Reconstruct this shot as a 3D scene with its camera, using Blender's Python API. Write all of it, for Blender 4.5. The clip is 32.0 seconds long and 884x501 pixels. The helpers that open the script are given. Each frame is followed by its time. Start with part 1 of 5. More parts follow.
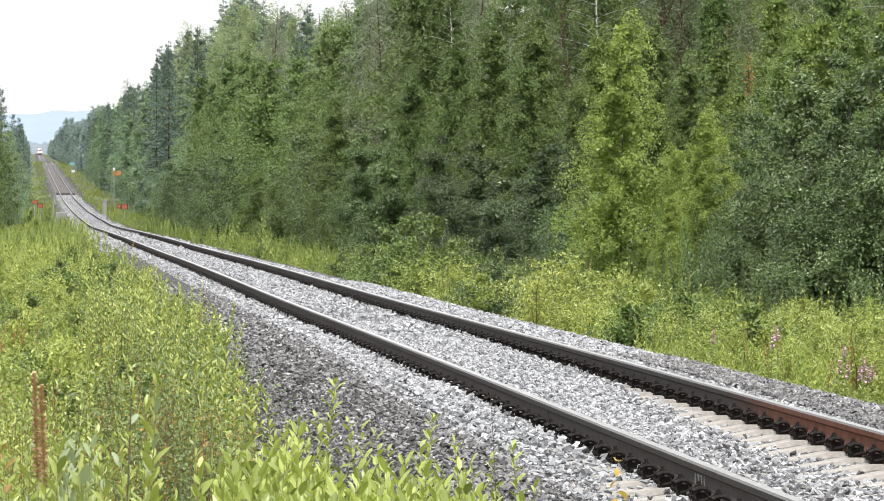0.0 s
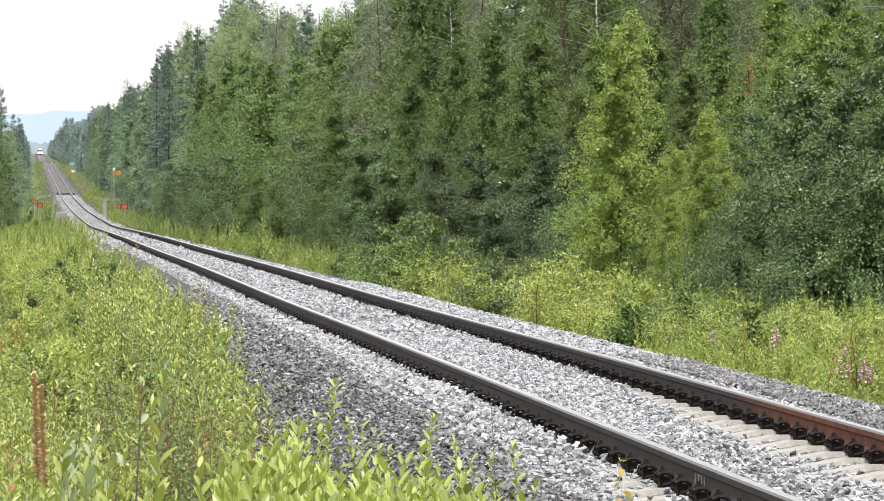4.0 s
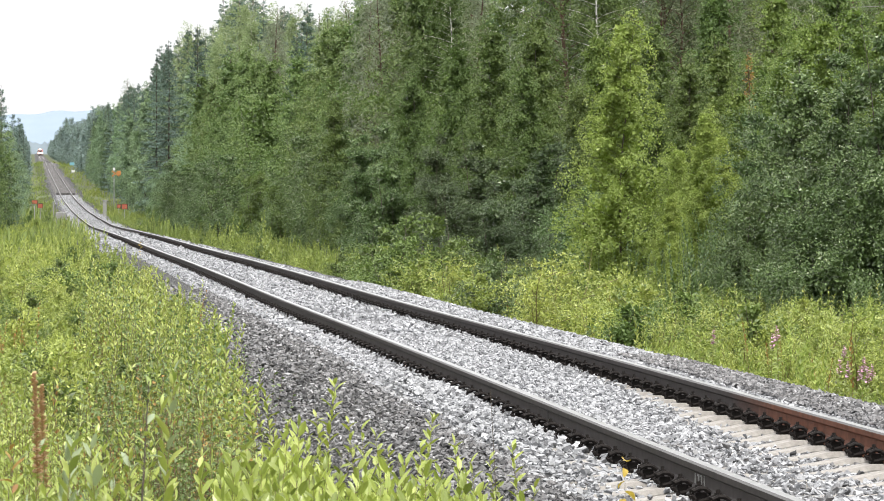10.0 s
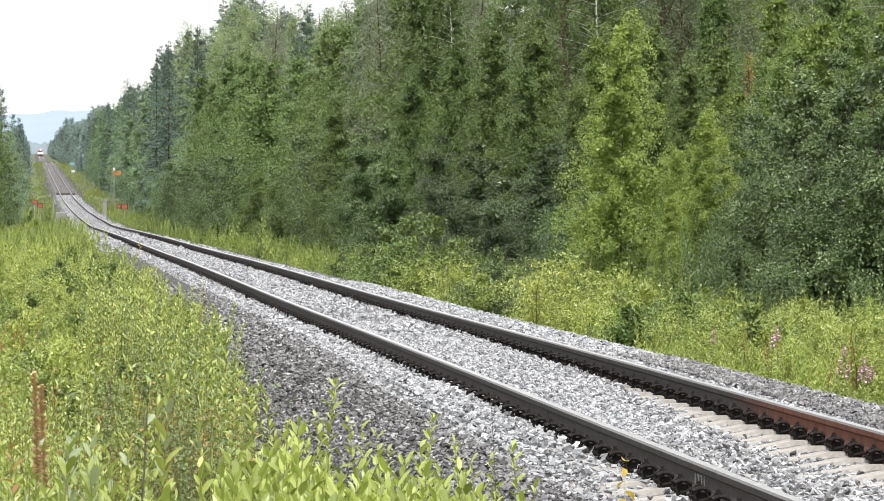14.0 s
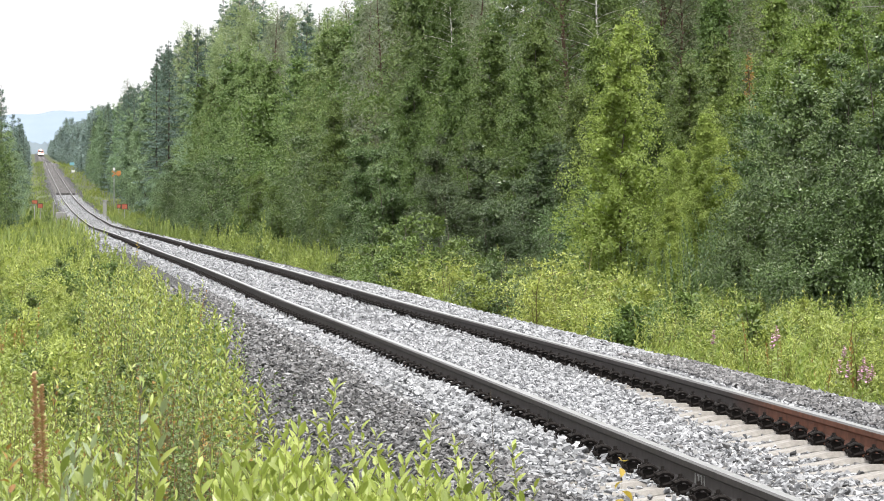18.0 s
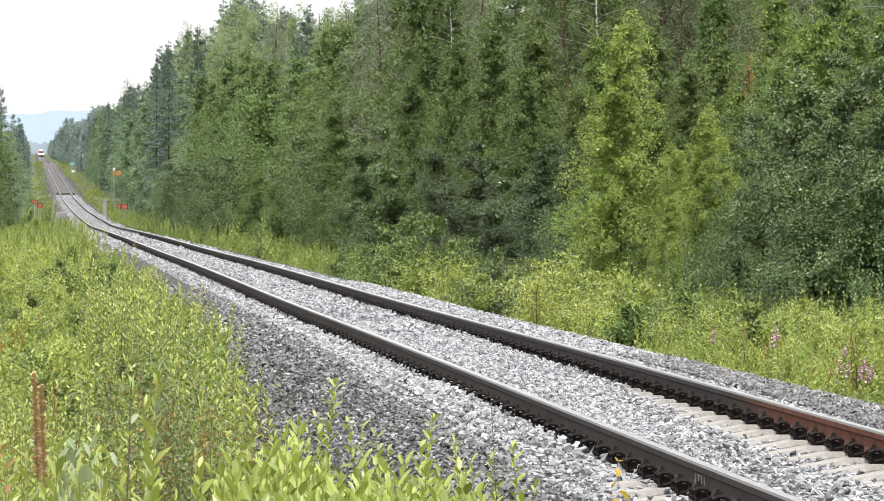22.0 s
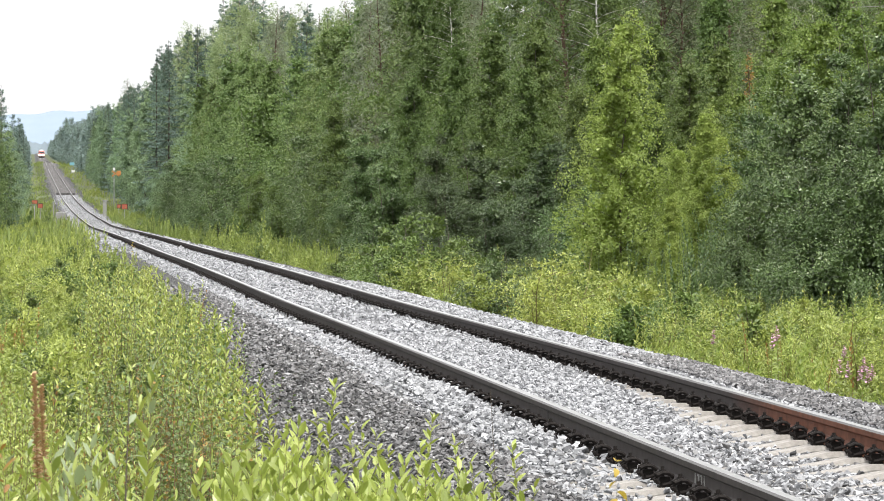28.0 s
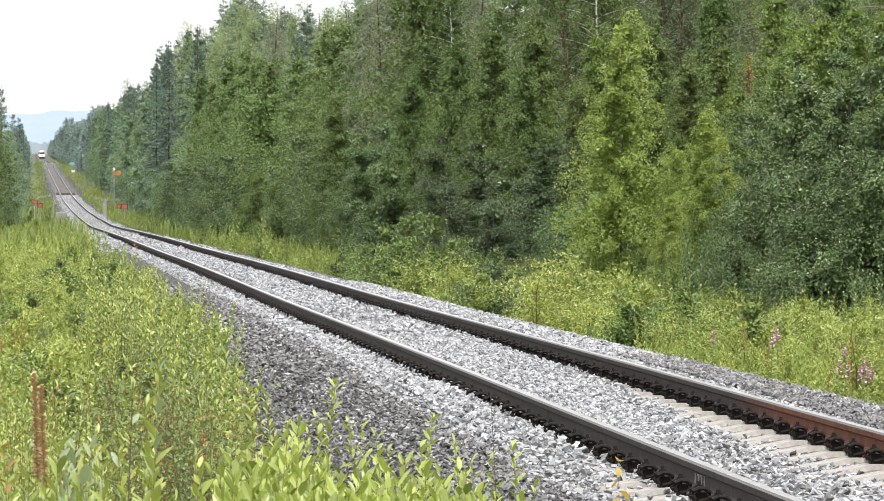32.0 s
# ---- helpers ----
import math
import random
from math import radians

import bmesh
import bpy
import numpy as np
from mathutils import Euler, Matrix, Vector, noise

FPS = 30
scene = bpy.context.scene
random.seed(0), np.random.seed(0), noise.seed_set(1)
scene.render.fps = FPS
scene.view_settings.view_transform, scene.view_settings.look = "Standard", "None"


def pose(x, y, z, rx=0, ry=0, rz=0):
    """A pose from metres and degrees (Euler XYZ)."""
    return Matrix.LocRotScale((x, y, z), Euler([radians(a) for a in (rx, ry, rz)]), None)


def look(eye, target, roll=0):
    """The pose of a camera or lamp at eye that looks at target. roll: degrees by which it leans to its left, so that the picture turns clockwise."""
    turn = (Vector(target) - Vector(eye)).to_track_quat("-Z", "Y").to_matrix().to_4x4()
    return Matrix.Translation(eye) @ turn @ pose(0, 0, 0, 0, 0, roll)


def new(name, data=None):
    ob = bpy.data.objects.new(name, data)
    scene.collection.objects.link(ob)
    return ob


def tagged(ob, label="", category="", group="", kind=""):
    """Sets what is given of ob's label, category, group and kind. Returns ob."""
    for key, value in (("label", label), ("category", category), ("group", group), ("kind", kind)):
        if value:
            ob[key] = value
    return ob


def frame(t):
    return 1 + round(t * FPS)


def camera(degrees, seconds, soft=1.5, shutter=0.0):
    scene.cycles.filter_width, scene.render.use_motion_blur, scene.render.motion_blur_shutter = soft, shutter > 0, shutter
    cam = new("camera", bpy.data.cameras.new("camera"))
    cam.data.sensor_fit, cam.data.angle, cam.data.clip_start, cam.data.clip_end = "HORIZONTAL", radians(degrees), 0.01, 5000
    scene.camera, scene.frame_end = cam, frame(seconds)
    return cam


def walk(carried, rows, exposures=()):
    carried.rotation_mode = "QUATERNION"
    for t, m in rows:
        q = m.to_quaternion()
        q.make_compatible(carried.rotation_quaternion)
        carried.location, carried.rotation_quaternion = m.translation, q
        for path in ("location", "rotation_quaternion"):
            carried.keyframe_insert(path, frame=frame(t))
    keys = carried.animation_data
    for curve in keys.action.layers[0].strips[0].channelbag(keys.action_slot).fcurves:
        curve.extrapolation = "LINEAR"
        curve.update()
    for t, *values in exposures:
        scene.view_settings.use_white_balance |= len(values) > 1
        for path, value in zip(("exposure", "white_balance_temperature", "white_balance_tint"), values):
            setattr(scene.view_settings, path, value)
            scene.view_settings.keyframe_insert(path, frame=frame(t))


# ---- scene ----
# World: x to the right across the line, y along it, z up; z = 0 is the rail top beside the camera.
LENS = 12.645
EYE = (0.0, 0.0, 1.41)
cam = camera(LENS, 32.0, 0.95)
cam.data.dof.use_dof = True
cam.data.dof.focus_distance = 45.0
cam.data.dof.aperture_fstop = 45.0
CAM = pose(EYE[0], EYE[1], EYE[2], 90 - 1.327, 0, -5.855)
walk(cam, [(0.0, CAM), (32.0, CAM)])

# ---- light: bright overcast ----
SUN_ELEV, SUN_AZ = 64.0, 165.0
world = bpy.data.worlds.new("overcast_sky")
scene.world = world
world.use_nodes = True
wn = world.node_tree
wn.nodes.clear()
w_out = wn.nodes.new("ShaderNodeOutputWorld")
w_bg = wn.nodes.new("ShaderNodeBackground")
w_sky = wn.nodes.new("ShaderNodeTexSky")
w_sky.sky_type = "NISHITA"
w_sky.sun_disc = False
w_sky.sun_elevation = radians(SUN_ELEV)
w_sky.sun_rotation = radians(SUN_AZ)
w_sky.dust_density = 4.0
w_mix = wn.nodes.new("ShaderNodeMix")
w_mix.data_type = "RGBA"
w_mix.inputs[0].default_value = 0.93
# cloud layer: three times as bright overhead as at the horizon
w_co = wn.nodes.new("ShaderNodeTexCoord")
w_xyz = wn.nodes.new("ShaderNodeSeparateXYZ")
w_up = wn.nodes.new("ShaderNodeMapRange")
w_up.inputs["To Min"].default_value, w_up.inputs["To Max"].default_value = 7.0, 18.0
w_tint = wn.nodes.new("ShaderNodeMix")
w_tint.data_type, w_tint.blend_type = "RGBA", "MULTIPLY"
w_tint.inputs[0].default_value = 1.0
w_tint.inputs[7].default_value = (1.0, 1.0, 1.01, 1)
wn.links.new(w_co.outputs["Generated"], w_xyz.inputs[0])
wn.links.new(w_xyz.outputs[2], w_up.inputs[0])
wn.links.new(w_up.outputs[0], w_tint.inputs[6])
wn.links.new(w_tint.outputs[2], w_mix.inputs[7])
wn.links.new(w_sky.outputs[0], w_mix.inputs[6])
wn.links.new(w_mix.outputs[2], w_bg.inputs[0])
w_bg.inputs[1].default_value = 0.11
wn.links.new(w_bg.outputs[0], w_out.inputs[0])
sun = new("sun", bpy.data.lights.new("sun", "SUN"))
sun.data.energy = 2.6
sun.data.angle = radians(20)
sun.data.color = (1.0, 0.95, 0.87)
sun.matrix_world = look((0, 0, 0), (-math.sin(radians(SUN_AZ)) * math.cos(radians(SUN_ELEV)),
                                    -math.cos(radians(SUN_AZ)) * math.cos(radians(SUN_ELEV)),
                                    -math.sin(radians(SUN_ELEV))))
scene.view_settings.exposure = 0.49


# ---- materials ----
def nodes_of(name):
    m = bpy.data.materials.new(name)
    m.use_nodes = True
    t = m.node_tree
    return m, t, t.nodes["Principled BSDF"]


def ramp_of(t, pairs):
    r = t.nodes.new("ShaderNodeValToRGB")
    e = r.color_ramp.elements
    e[0].position, e[0].color = pairs[0][0], (*pairs[0][1], 1)
    e[1].position, e[1].color = pairs[-1][0], (*pairs[-1][1], 1)
    for p, c in pairs[1:-1]:
        x = e.new(p)
        x.color = (*c, 1)
    return r


def noise_of(t, scale, detail=4.0, rough=0.6, coords="Object"):
    c = t.nodes.new("ShaderNodeTexCoord")
    n = t.nodes.new("ShaderNodeTexNoise")
    n.inputs["Scale"].default_value = scale
    n.inputs["Detail"].default_value = detail
    n.inputs["Roughness"].default_value = rough
    t.links.new(c.outputs[coords], n.inputs["Vector"])
    return n


def bump_of(t, bsdf, height, strength, distance):
    b = t.nodes.new("ShaderNodeBump")
    b.inputs["Strength"].default_value = strength
    b.inputs["Distance"].default_value = distance
    t.links.new(height, b.inputs["Height"])
    t.links.new(b.outputs[0], bsdf.inputs["Normal"])


def mix_of(t, a, b, fac, mode="MIX"):
    m = t.nodes.new("ShaderNodeMix")
    m.data_type = "RGBA"
    m.blend_type = mode
    for sock, val in ((m.inputs[0], fac), (m.inputs[6], a), (m.inputs[7], b)):
        if isinstance(val, (int, float)):
            sock.default_value = val
        elif isinstance(val, tuple):
            sock.default_value = (*val, 1)
        else:
            t.links.new(val, sock)
    return m.outputs[2]


def leaf_material(name, dark, mid, light, rough=0.5, through_light=0.3, gloss=0.4, by_tree=0.5):
    """Leaves: colour varies leaf by leaf and plant by plant, some light comes through."""
    m, t, b = nodes_of(name)
    g = t.nodes.new("ShaderNodeNewGeometry")
    o = t.nodes.new("ShaderNodeObjectInfo")
    n = noise_of(t, 0.9, 3.0)
    r = ramp_of(t, [(0.0, dark), (0.5, mid), (1.0, light)])
    a = t.nodes.new("ShaderNodeMath")
    a.operation = "MULTIPLY_ADD"
    a.inputs[1].default_value = 0.45
    t.links.new(g.outputs["Random Per Island"], a.inputs[0])
    s = t.nodes.new("ShaderNodeMath")
    s.operation = "MULTIPLY_ADD"
    s.inputs[1].default_value = 0.6
    s.inputs[2].default_value = -0.075
    t.links.new(n.outputs[0], s.inputs[0])
    t.links.new(s.outputs[0], a.inputs[2])
    t.links.new(a.outputs[0], r.inputs[0])
    tint = t.nodes.new("ShaderNodeHueSaturation")
    hv = t.nodes.new("ShaderNodeMapRange")
    hv.inputs["To Min"].default_value, hv.inputs["To Max"].default_value = 0.5 - 0.008 * by_tree * 2, 0.5 + 0.016 * by_tree * 2
    vv = t.nodes.new("ShaderNodeMapRange")
    vv.inputs["To Min"].default_value, vv.inputs["To Max"].default_value = 1 - 0.3 * by_tree, 1 + 0.35 * by_tree
    t.links.new(o.outputs["Random"], hv.inputs[0])
    fr = t.nodes.new("ShaderNodeMath")
    fr.operation = "FRACT"
    mu = t.nodes.new("ShaderNodeMath")
    mu.operation = "MULTIPLY"
    mu.inputs[1].default_value = 17.3
    t.links.new(o.outputs["Random"], mu.inputs[0])
    t.links.new(mu.outputs[0], fr.inputs[0])
    t.links.new(fr.outputs[0], vv.inputs[0])
    t.links.new(hv.outputs[0], tint.inputs["Hue"])
    t.links.new(vv.outputs[0], tint.inputs["Value"])
    t.links.new(r.outputs[0], tint.inputs["Color"])
    t.links.new(tint.outputs[0], b.inputs["Base Color"])
    b.inputs["Roughness"].default_value = rough
    b.inputs["Specular IOR Level"].default_value = gloss
    tr = t.nodes.new("ShaderNodeBsdfTranslucent")
    warm = mix_of(t, tint.outputs[0], (1.12, 1.17, 0.72), 1.0, "MULTIPLY")
    t.links.new(warm, tr.inputs[0])
    mx = t.nodes.new("ShaderNodeMixShader")
    mx.inputs[0].default_value = through_light
    t.links.new(b.outputs[0], mx.inputs[1])
    t.links.new(tr.outputs[0], mx.inputs[2])
    t.links.new(mx.outputs[0], t.nodes["Material Output"].inputs["Surface"])
    return m


def plain_material(name, c1, c2, scale, rough=0.8, metal=0.0, bump=0.2, dist=0.01, coords="Object"):
    m, t, b = nodes_of(name)
    n = noise_of(t, scale, 6.0, 0.65, coords)
    r = ramp_of(t, [(0.3, c1), (0.7, c2)])
    t.links.new(n.outputs[0], r.inputs[0])
    t.links.new(r.outputs[0], b.inputs["Base Color"])
    b.inputs["Roughness"].default_value = rough
    b.inputs["Metallic"].default_value = metal
    if bump:
        bump_of(t, b, n.outputs[0], bump, dist)
    return m


def stone_material(name, tones, rough=0.85):
    m, t, b = nodes_of(name)
    g = t.nodes.new("ShaderNodeNewGeometry")
    o = t.nodes.new("ShaderNodeObjectInfo")
    add = t.nodes.new("ShaderNodeMath")
    add.operation = "ADD"
    t.links.new(g.outputs["Random Per Island"], add.inputs[0])
    t.links.new(o.outputs["Random"], add.inputs[1])
    fr = t.nodes.new("ShaderNodeMath")
    fr.operation = "FRACT"
    t.links.new(add.outputs[0], fr.inputs[0])
    r = ramp_of(t, [(i / (len(tones) - 1), c) for i, c in enumerate(tones)])
    t.links.new(fr.outputs[0], r.inputs[0])
    n = noise_of(t, 70.0, 5.0, 0.7)
    sp = ramp_of(t, [(0.25, (0.74, 0.74, 0.74)), (0.75, (1.2, 1.2, 1.2))])
    t.links.new(n.outputs[0], sp.inputs[0])
    t.links.new(mix_of(t, r.outputs[0], sp.outputs[0], 1.0, "MULTIPLY"), b.inputs["Base Color"])
    b.inputs["Roughness"].default_value = rough
    bump_of(t, b, n.outputs[0], 0.35, 0.006)
    return m


def bed_material(name, c1, c2, c3):
    """Close-packed broken stone where single pieces are too small to build."""
    m, t, b = nodes_of(name)
    c = t.nodes.new("ShaderNodeTexCoord")
    v = t.nodes.new("ShaderNodeTexVoronoi")
    v.inputs["Scale"].default_value = 24.0
    t.links.new(c.outputs["Object"], v.inputs["Vector"])
    r = ramp_of(t, [(0.0, c1), (0.5, c2), (1.0, c3)])
    sx = t.nodes.new("ShaderNodeSeparateColor")
    t.links.new(v.outputs["Color"], sx.inputs[0])
    t.links.new(sx.outputs[0], r.inputs[0])
    n = noise_of(t, 3.0, 8.0, 0.75)
    sp = ramp_of(t, [(0.3, (0.55, 0.55, 0.55)), (0.7, (1.2, 1.2, 1.2))])
    t.links.new(n.outputs[0], sp.inputs[0])
    t.links.new(mix_of(t, r.outputs[0], sp.outputs[0], 1.0, "MULTIPLY"), b.inputs["Base Color"])
    b.inputs["Roughness"].default_value = 0.9
    bump_of(t, b, v.outputs["Distance"], 0.9, -0.05)
    return m


M = {}
M["alder"] = leaf_material("alder_leaf", (0.034, 0.056, 0.018), (0.097, 0.15, 0.05), (0.26, 0.33, 0.145), 0.3, 0.12, 0.5)
M["birch"] = leaf_material("birch_leaf", (0.05, 0.08, 0.02), (0.122, 0.178, 0.048), (0.235, 0.30, 0.098), 0.42, 0.2, 0.4)
M["young"] = leaf_material("young_birch_leaf", (0.14, 0.19, 0.04), (0.285, 0.355, 0.085), (0.45, 0.51, 0.17), 0.42, 0.3, 0.45, 0.25)
M["pine"] = leaf_material("pine_needle", (0.07, 0.09, 0.055), (0.17, 0.20, 0.125), (0.27, 0.30, 0.19), 0.6, 0.25, 0.25)
M["spruce"] = leaf_material("spruce_needle", (0.045, 0.078, 0.042), (0.11, 0.17, 0.10), (0.20, 0.27, 0.165), 0.6, 0.18, 0.25)
# far and hazy leaf colours have distance haze mixed in; midleaf is plain
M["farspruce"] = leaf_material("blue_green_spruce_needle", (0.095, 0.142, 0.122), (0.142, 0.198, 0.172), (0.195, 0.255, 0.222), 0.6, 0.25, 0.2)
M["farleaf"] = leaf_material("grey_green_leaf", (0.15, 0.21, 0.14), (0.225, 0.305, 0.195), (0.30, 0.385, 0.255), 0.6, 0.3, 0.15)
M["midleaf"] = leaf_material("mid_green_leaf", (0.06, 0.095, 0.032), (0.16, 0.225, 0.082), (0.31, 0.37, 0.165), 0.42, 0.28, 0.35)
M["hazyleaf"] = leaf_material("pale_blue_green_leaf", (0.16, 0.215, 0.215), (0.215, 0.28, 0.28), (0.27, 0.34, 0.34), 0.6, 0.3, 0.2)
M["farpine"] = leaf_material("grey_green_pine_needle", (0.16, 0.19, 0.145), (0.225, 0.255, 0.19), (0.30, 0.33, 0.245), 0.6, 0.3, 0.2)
M["willow"] = leaf_material("willow_leaf", (0.10, 0.13, 0.03), (0.335, 0.385, 0.095), (0.64, 0.665, 0.25), 0.34, 0.26, 0.5, 0.3)
M["herb"] = leaf_material("herb_leaf", (0.06, 0.09, 0.02), (0.255, 0.312, 0.076), (0.54, 0.57, 0.19), 0.4, 0.28, 0.45, 0.4)
M["grass"] = leaf_material("grass_blade", (0.105, 0.145, 0.04), (0.205, 0.265, 0.08), (0.36, 0.39, 0.17), 0.5, 0.24, 0.35, 0.15)
M["paleleaf"] = leaf_material("pale_willow_underleaf", (0.17, 0.21, 0.12), (0.30, 0.36, 0.22), (0.44, 0.50, 0.34), 0.45, 0.25, 0.5, 0.2)
M["red"] = leaf_material("reddened_leaf", (0.15, 0.085, 0.028), (0.31, 0.175, 0.06), (0.44, 0.29, 0.11), 0.55, 0.3, 0.3, 0.4)
M["yellow"] = leaf_material("yellowed_leaf", (0.4, 0.28, 0.04), (0.5, 0.36, 0.08), (0.6, 0.45, 0.14), 0.55, 0.35, 0.3, 0.15)
M["pink"] = leaf_material("fireweed_flower", (0.50, 0.24, 0.42), (0.64, 0.38, 0.55), (0.74, 0.54, 0.66), 0.55, 0.04, 0.3, 0.1)
M["stem"] = plain_material("green_brown_stem", (0.12, 0.11, 0.04), (0.2, 0.17, 0.06), 30, 0.7)
M["bark"] = plain_material("dark_bark", (0.045, 0.036, 0.028), (0.13, 0.11, 0.09), 14, 0.95, 0, 0.6, 0.03)
M["pinebark"] = plain_material("reddish_pine_bark", (0.07, 0.042, 0.034), (0.14, 0.08, 0.06), 9, 0.95, 0, 0.6, 0.03)
m_, t_, b_ = nodes_of("birch_bark")
n_ = noise_of(t_, 5.0, 3.0)
r_ = ramp_of(t_, [(0.40, (0.05, 0.045, 0.04)), (0.47, (0.62, 0.60, 0.56)), (1.0, (0.75, 0.73, 0.7))])
t_.links.new(n_.outputs[0], r_.inputs[0])
t_.links.new(r_.outputs[0], b_.inputs["Base Color"])
b_.inputs["Roughness"].default_value = 0.8
M["birchbark"] = m_
M["soil"] = plain_material("meadow_soil", (0.03, 0.04, 0.014), (0.085, 0.10, 0.034), 2.5, 0.95, 0, 0.8, 0.08)
M["pale"] = stone_material("pale_ballast", [(0.088, 0.09, 0.096), (0.222, 0.228, 0.24), (0.31, 0.317, 0.331), (0.44, 0.448, 0.464), (0.264, 0.269, 0.28)])
M["grey"] = stone_material("old_grey_ballast", [(0.05, 0.05, 0.052), (0.112, 0.111, 0.114), (0.195, 0.195, 0.20), (0.142, 0.136, 0.135), (0.37, 0.372, 0.38)])
M["palebed"] = bed_material("pale_ballast_bed", (0.07, 0.071, 0.076), (0.25, 0.254, 0.264), (0.45, 0.455, 0.468))
M["greybed"] = bed_material("old_ballast_bed", (0.02, 0.02, 0.02), (0.05, 0.05, 0.05), (0.12, 0.118, 0.115))
M["oldbed"] = bed_material("old_brown_ballast", (0.035, 0.032, 0.032), (0.10, 0.093, 0.091), (0.18, 0.17, 0.167))
M["concrete"] = plain_material("sleeper_concrete", (0.19, 0.178, 0.163), (0.33, 0.312, 0.288), 22, 0.9, 0, 0.5, 0.008)
M["clip"] = plain_material("oiled_spring_steel", (0.010, 0.009, 0.009), (0.026, 0.022, 0.02), 60, 0.75, 0.0, 0.2, 0.002)
for n_ in M["clip"].node_tree.nodes:
    if n_.type == "BSDF_PRINCIPLED":
        n_.inputs["Specular IOR Level"].default_value = 0.12
M["headside"] = plain_material("worn_rail_head_edge", (0.07, 0.066, 0.063), (0.12, 0.115, 0.11), 8, 0.5, 0.2, 0.05, 0.001)
M["head"] = plain_material("polished_rail_head", (0.34, 0.335, 0.33), (0.46, 0.455, 0.45), 6, 0.3, 0.85, 0.04, 0.001)


# ---- the line: plan and profile ----
PROFILE = ((-80, 0.9), (0, 0.0), (20.7, -0.243), (25, -0.288), (30, -0.338), (40, -0.445), (52, -0.583), (60, -0.67), (76, -0.825), (95.5, -1.03), (109, -1.19),
           (136, -1.49), (155, -1.695), (198, -2.215), (277, -3.19), (303, -3.38), (350, -3.69), (425, -3.94), (480, -3.95), (535, -3.8), (600, -3.45), (665, -3.05), (800, -2.15),
           (920, -1.19), (1020, -0.2), (1080, 0.2), (1300, 0.24), (1600, 0.3), (1900, 0.95), (2250, 2.3), (2630, 3.64), (3200, 5.5), (4900, 8.0))
DRIFT = ((-80, 0.0), (150, 0.0), (200, 0.05), (277, 0.22), (350, 0.33), (425, 0.32), (535, 0.23), (665, 0.16), (920, -0.1), (1020, -0.22), (1500, -0.15), (2000, 0.0), (4900, 0.0))
CENTRE = 4.43
GAUGE = 1.524 + 0.07


def smooth_curve(table):
    xs = np.array([a for a, _ in table], float)
    ys = np.array([b for _, b in table], float)
    d = np.diff(ys) / np.diff(xs)
    k = np.zeros(len(xs))
    k[0], k[-1] = d[0], d[-1]
    for i in range(1, len(xs) - 1):
        k[i] = 0 if d[i - 1] * d[i] <= 0 else 2 * d[i - 1] * d[i] / (d[i - 1] + d[i])

    def at(x):
        x = np.asarray(x, float)
        i = np.clip(np.searchsorted(xs, x) - 1, 0, len(xs) - 2)
        h = xs[i + 1] - xs[i]
        t = (x - xs[i]) / h
        return ((2 * t ** 3 - 3 * t ** 2 + 1) * ys[i] + (t ** 3 - 2 * t ** 2 + t) * h * k[i]
                + (-2 * t ** 3 + 3 * t ** 2) * ys[i + 1] + (t ** 3 - t ** 2) * h * k[i + 1])
    return at


rail_z = smooth_curve(PROFILE)
drift_x = smooth_curve(DRIFT)


def mid_x(y):
    return CENTRE + drift_x(y)


SECTION = smooth_curve(((-400, -1.0), (-60, -1.0), (-12, -0.95), (-5, -1.0), (-3.3, -1.15), (-2.9, -1.05), (-1.72, -0.27), (-1.5, -0.215), (0, -0.215),
                        (1.5, -0.215), (2.1, -0.22), (2.4, -0.3), (3.3, -1.0), (4.0, -1.25), (7, -1.25), (10, -1.0), (14, -0.6), (40, 0.2), (400, 1.5)))


def ground_z(x, y):
    """Height of the bare ground: the railway bank, ditches, verge and forest floor."""
    x, y = np.asarray(x, float), np.asarray(y, float)
    u = x - mid_x(y)
    z = rail_z(y) + SECTION(u)
    rise = np.clip((13 - y) / 9, 0, 1) * np.clip((-2.9 - u) / 0.8, 0, 1)
    return z + 0.75 * rise * rise * (3 - 2 * rise)


# ---- mesh helpers ----
def fast_mesh(name, verts, faces, mats, smooth=False, index=None):
    verts, faces = np.asarray(verts, np.float32), np.asarray(faces, np.int32)
    me = bpy.data.meshes.new(name)
    n, k = faces.shape
    me.vertices.add(len(verts))
    me.vertices.foreach_set("co", verts.ravel())
    me.loops.add(n * k)
    me.loops.foreach_set("vertex_index", faces.ravel())
    me.polygons.add(n)
    me.polygons.foreach_set("loop_start", np.arange(0, n * k, k, dtype=np.int32))
    me.polygons.foreach_set("use_smooth", np.full(n, smooth))
    for m in (mats if isinstance(mats, (list, tuple)) else [mats]):
        me.materials.append(m)
    if index is not None:
        me.polygons.foreach_set("material_index", np.asarray(index, np.int32))
    me.update(calc_edges=True)
    me.validate()
    return me


def part(name, me, parent, label=""):
    """Links a mesh as one object under a thing or a part."""
    ob = new(name, me)
    ob.parent = parent
    if label:
        ob["label"] = label
    return ob


def bm_mesh(name, bm, mat):
    me = bpy.data.meshes.new(name)
    bm.to_mesh(me)
    bm.free()
    me.materials.append(mat)
    return me


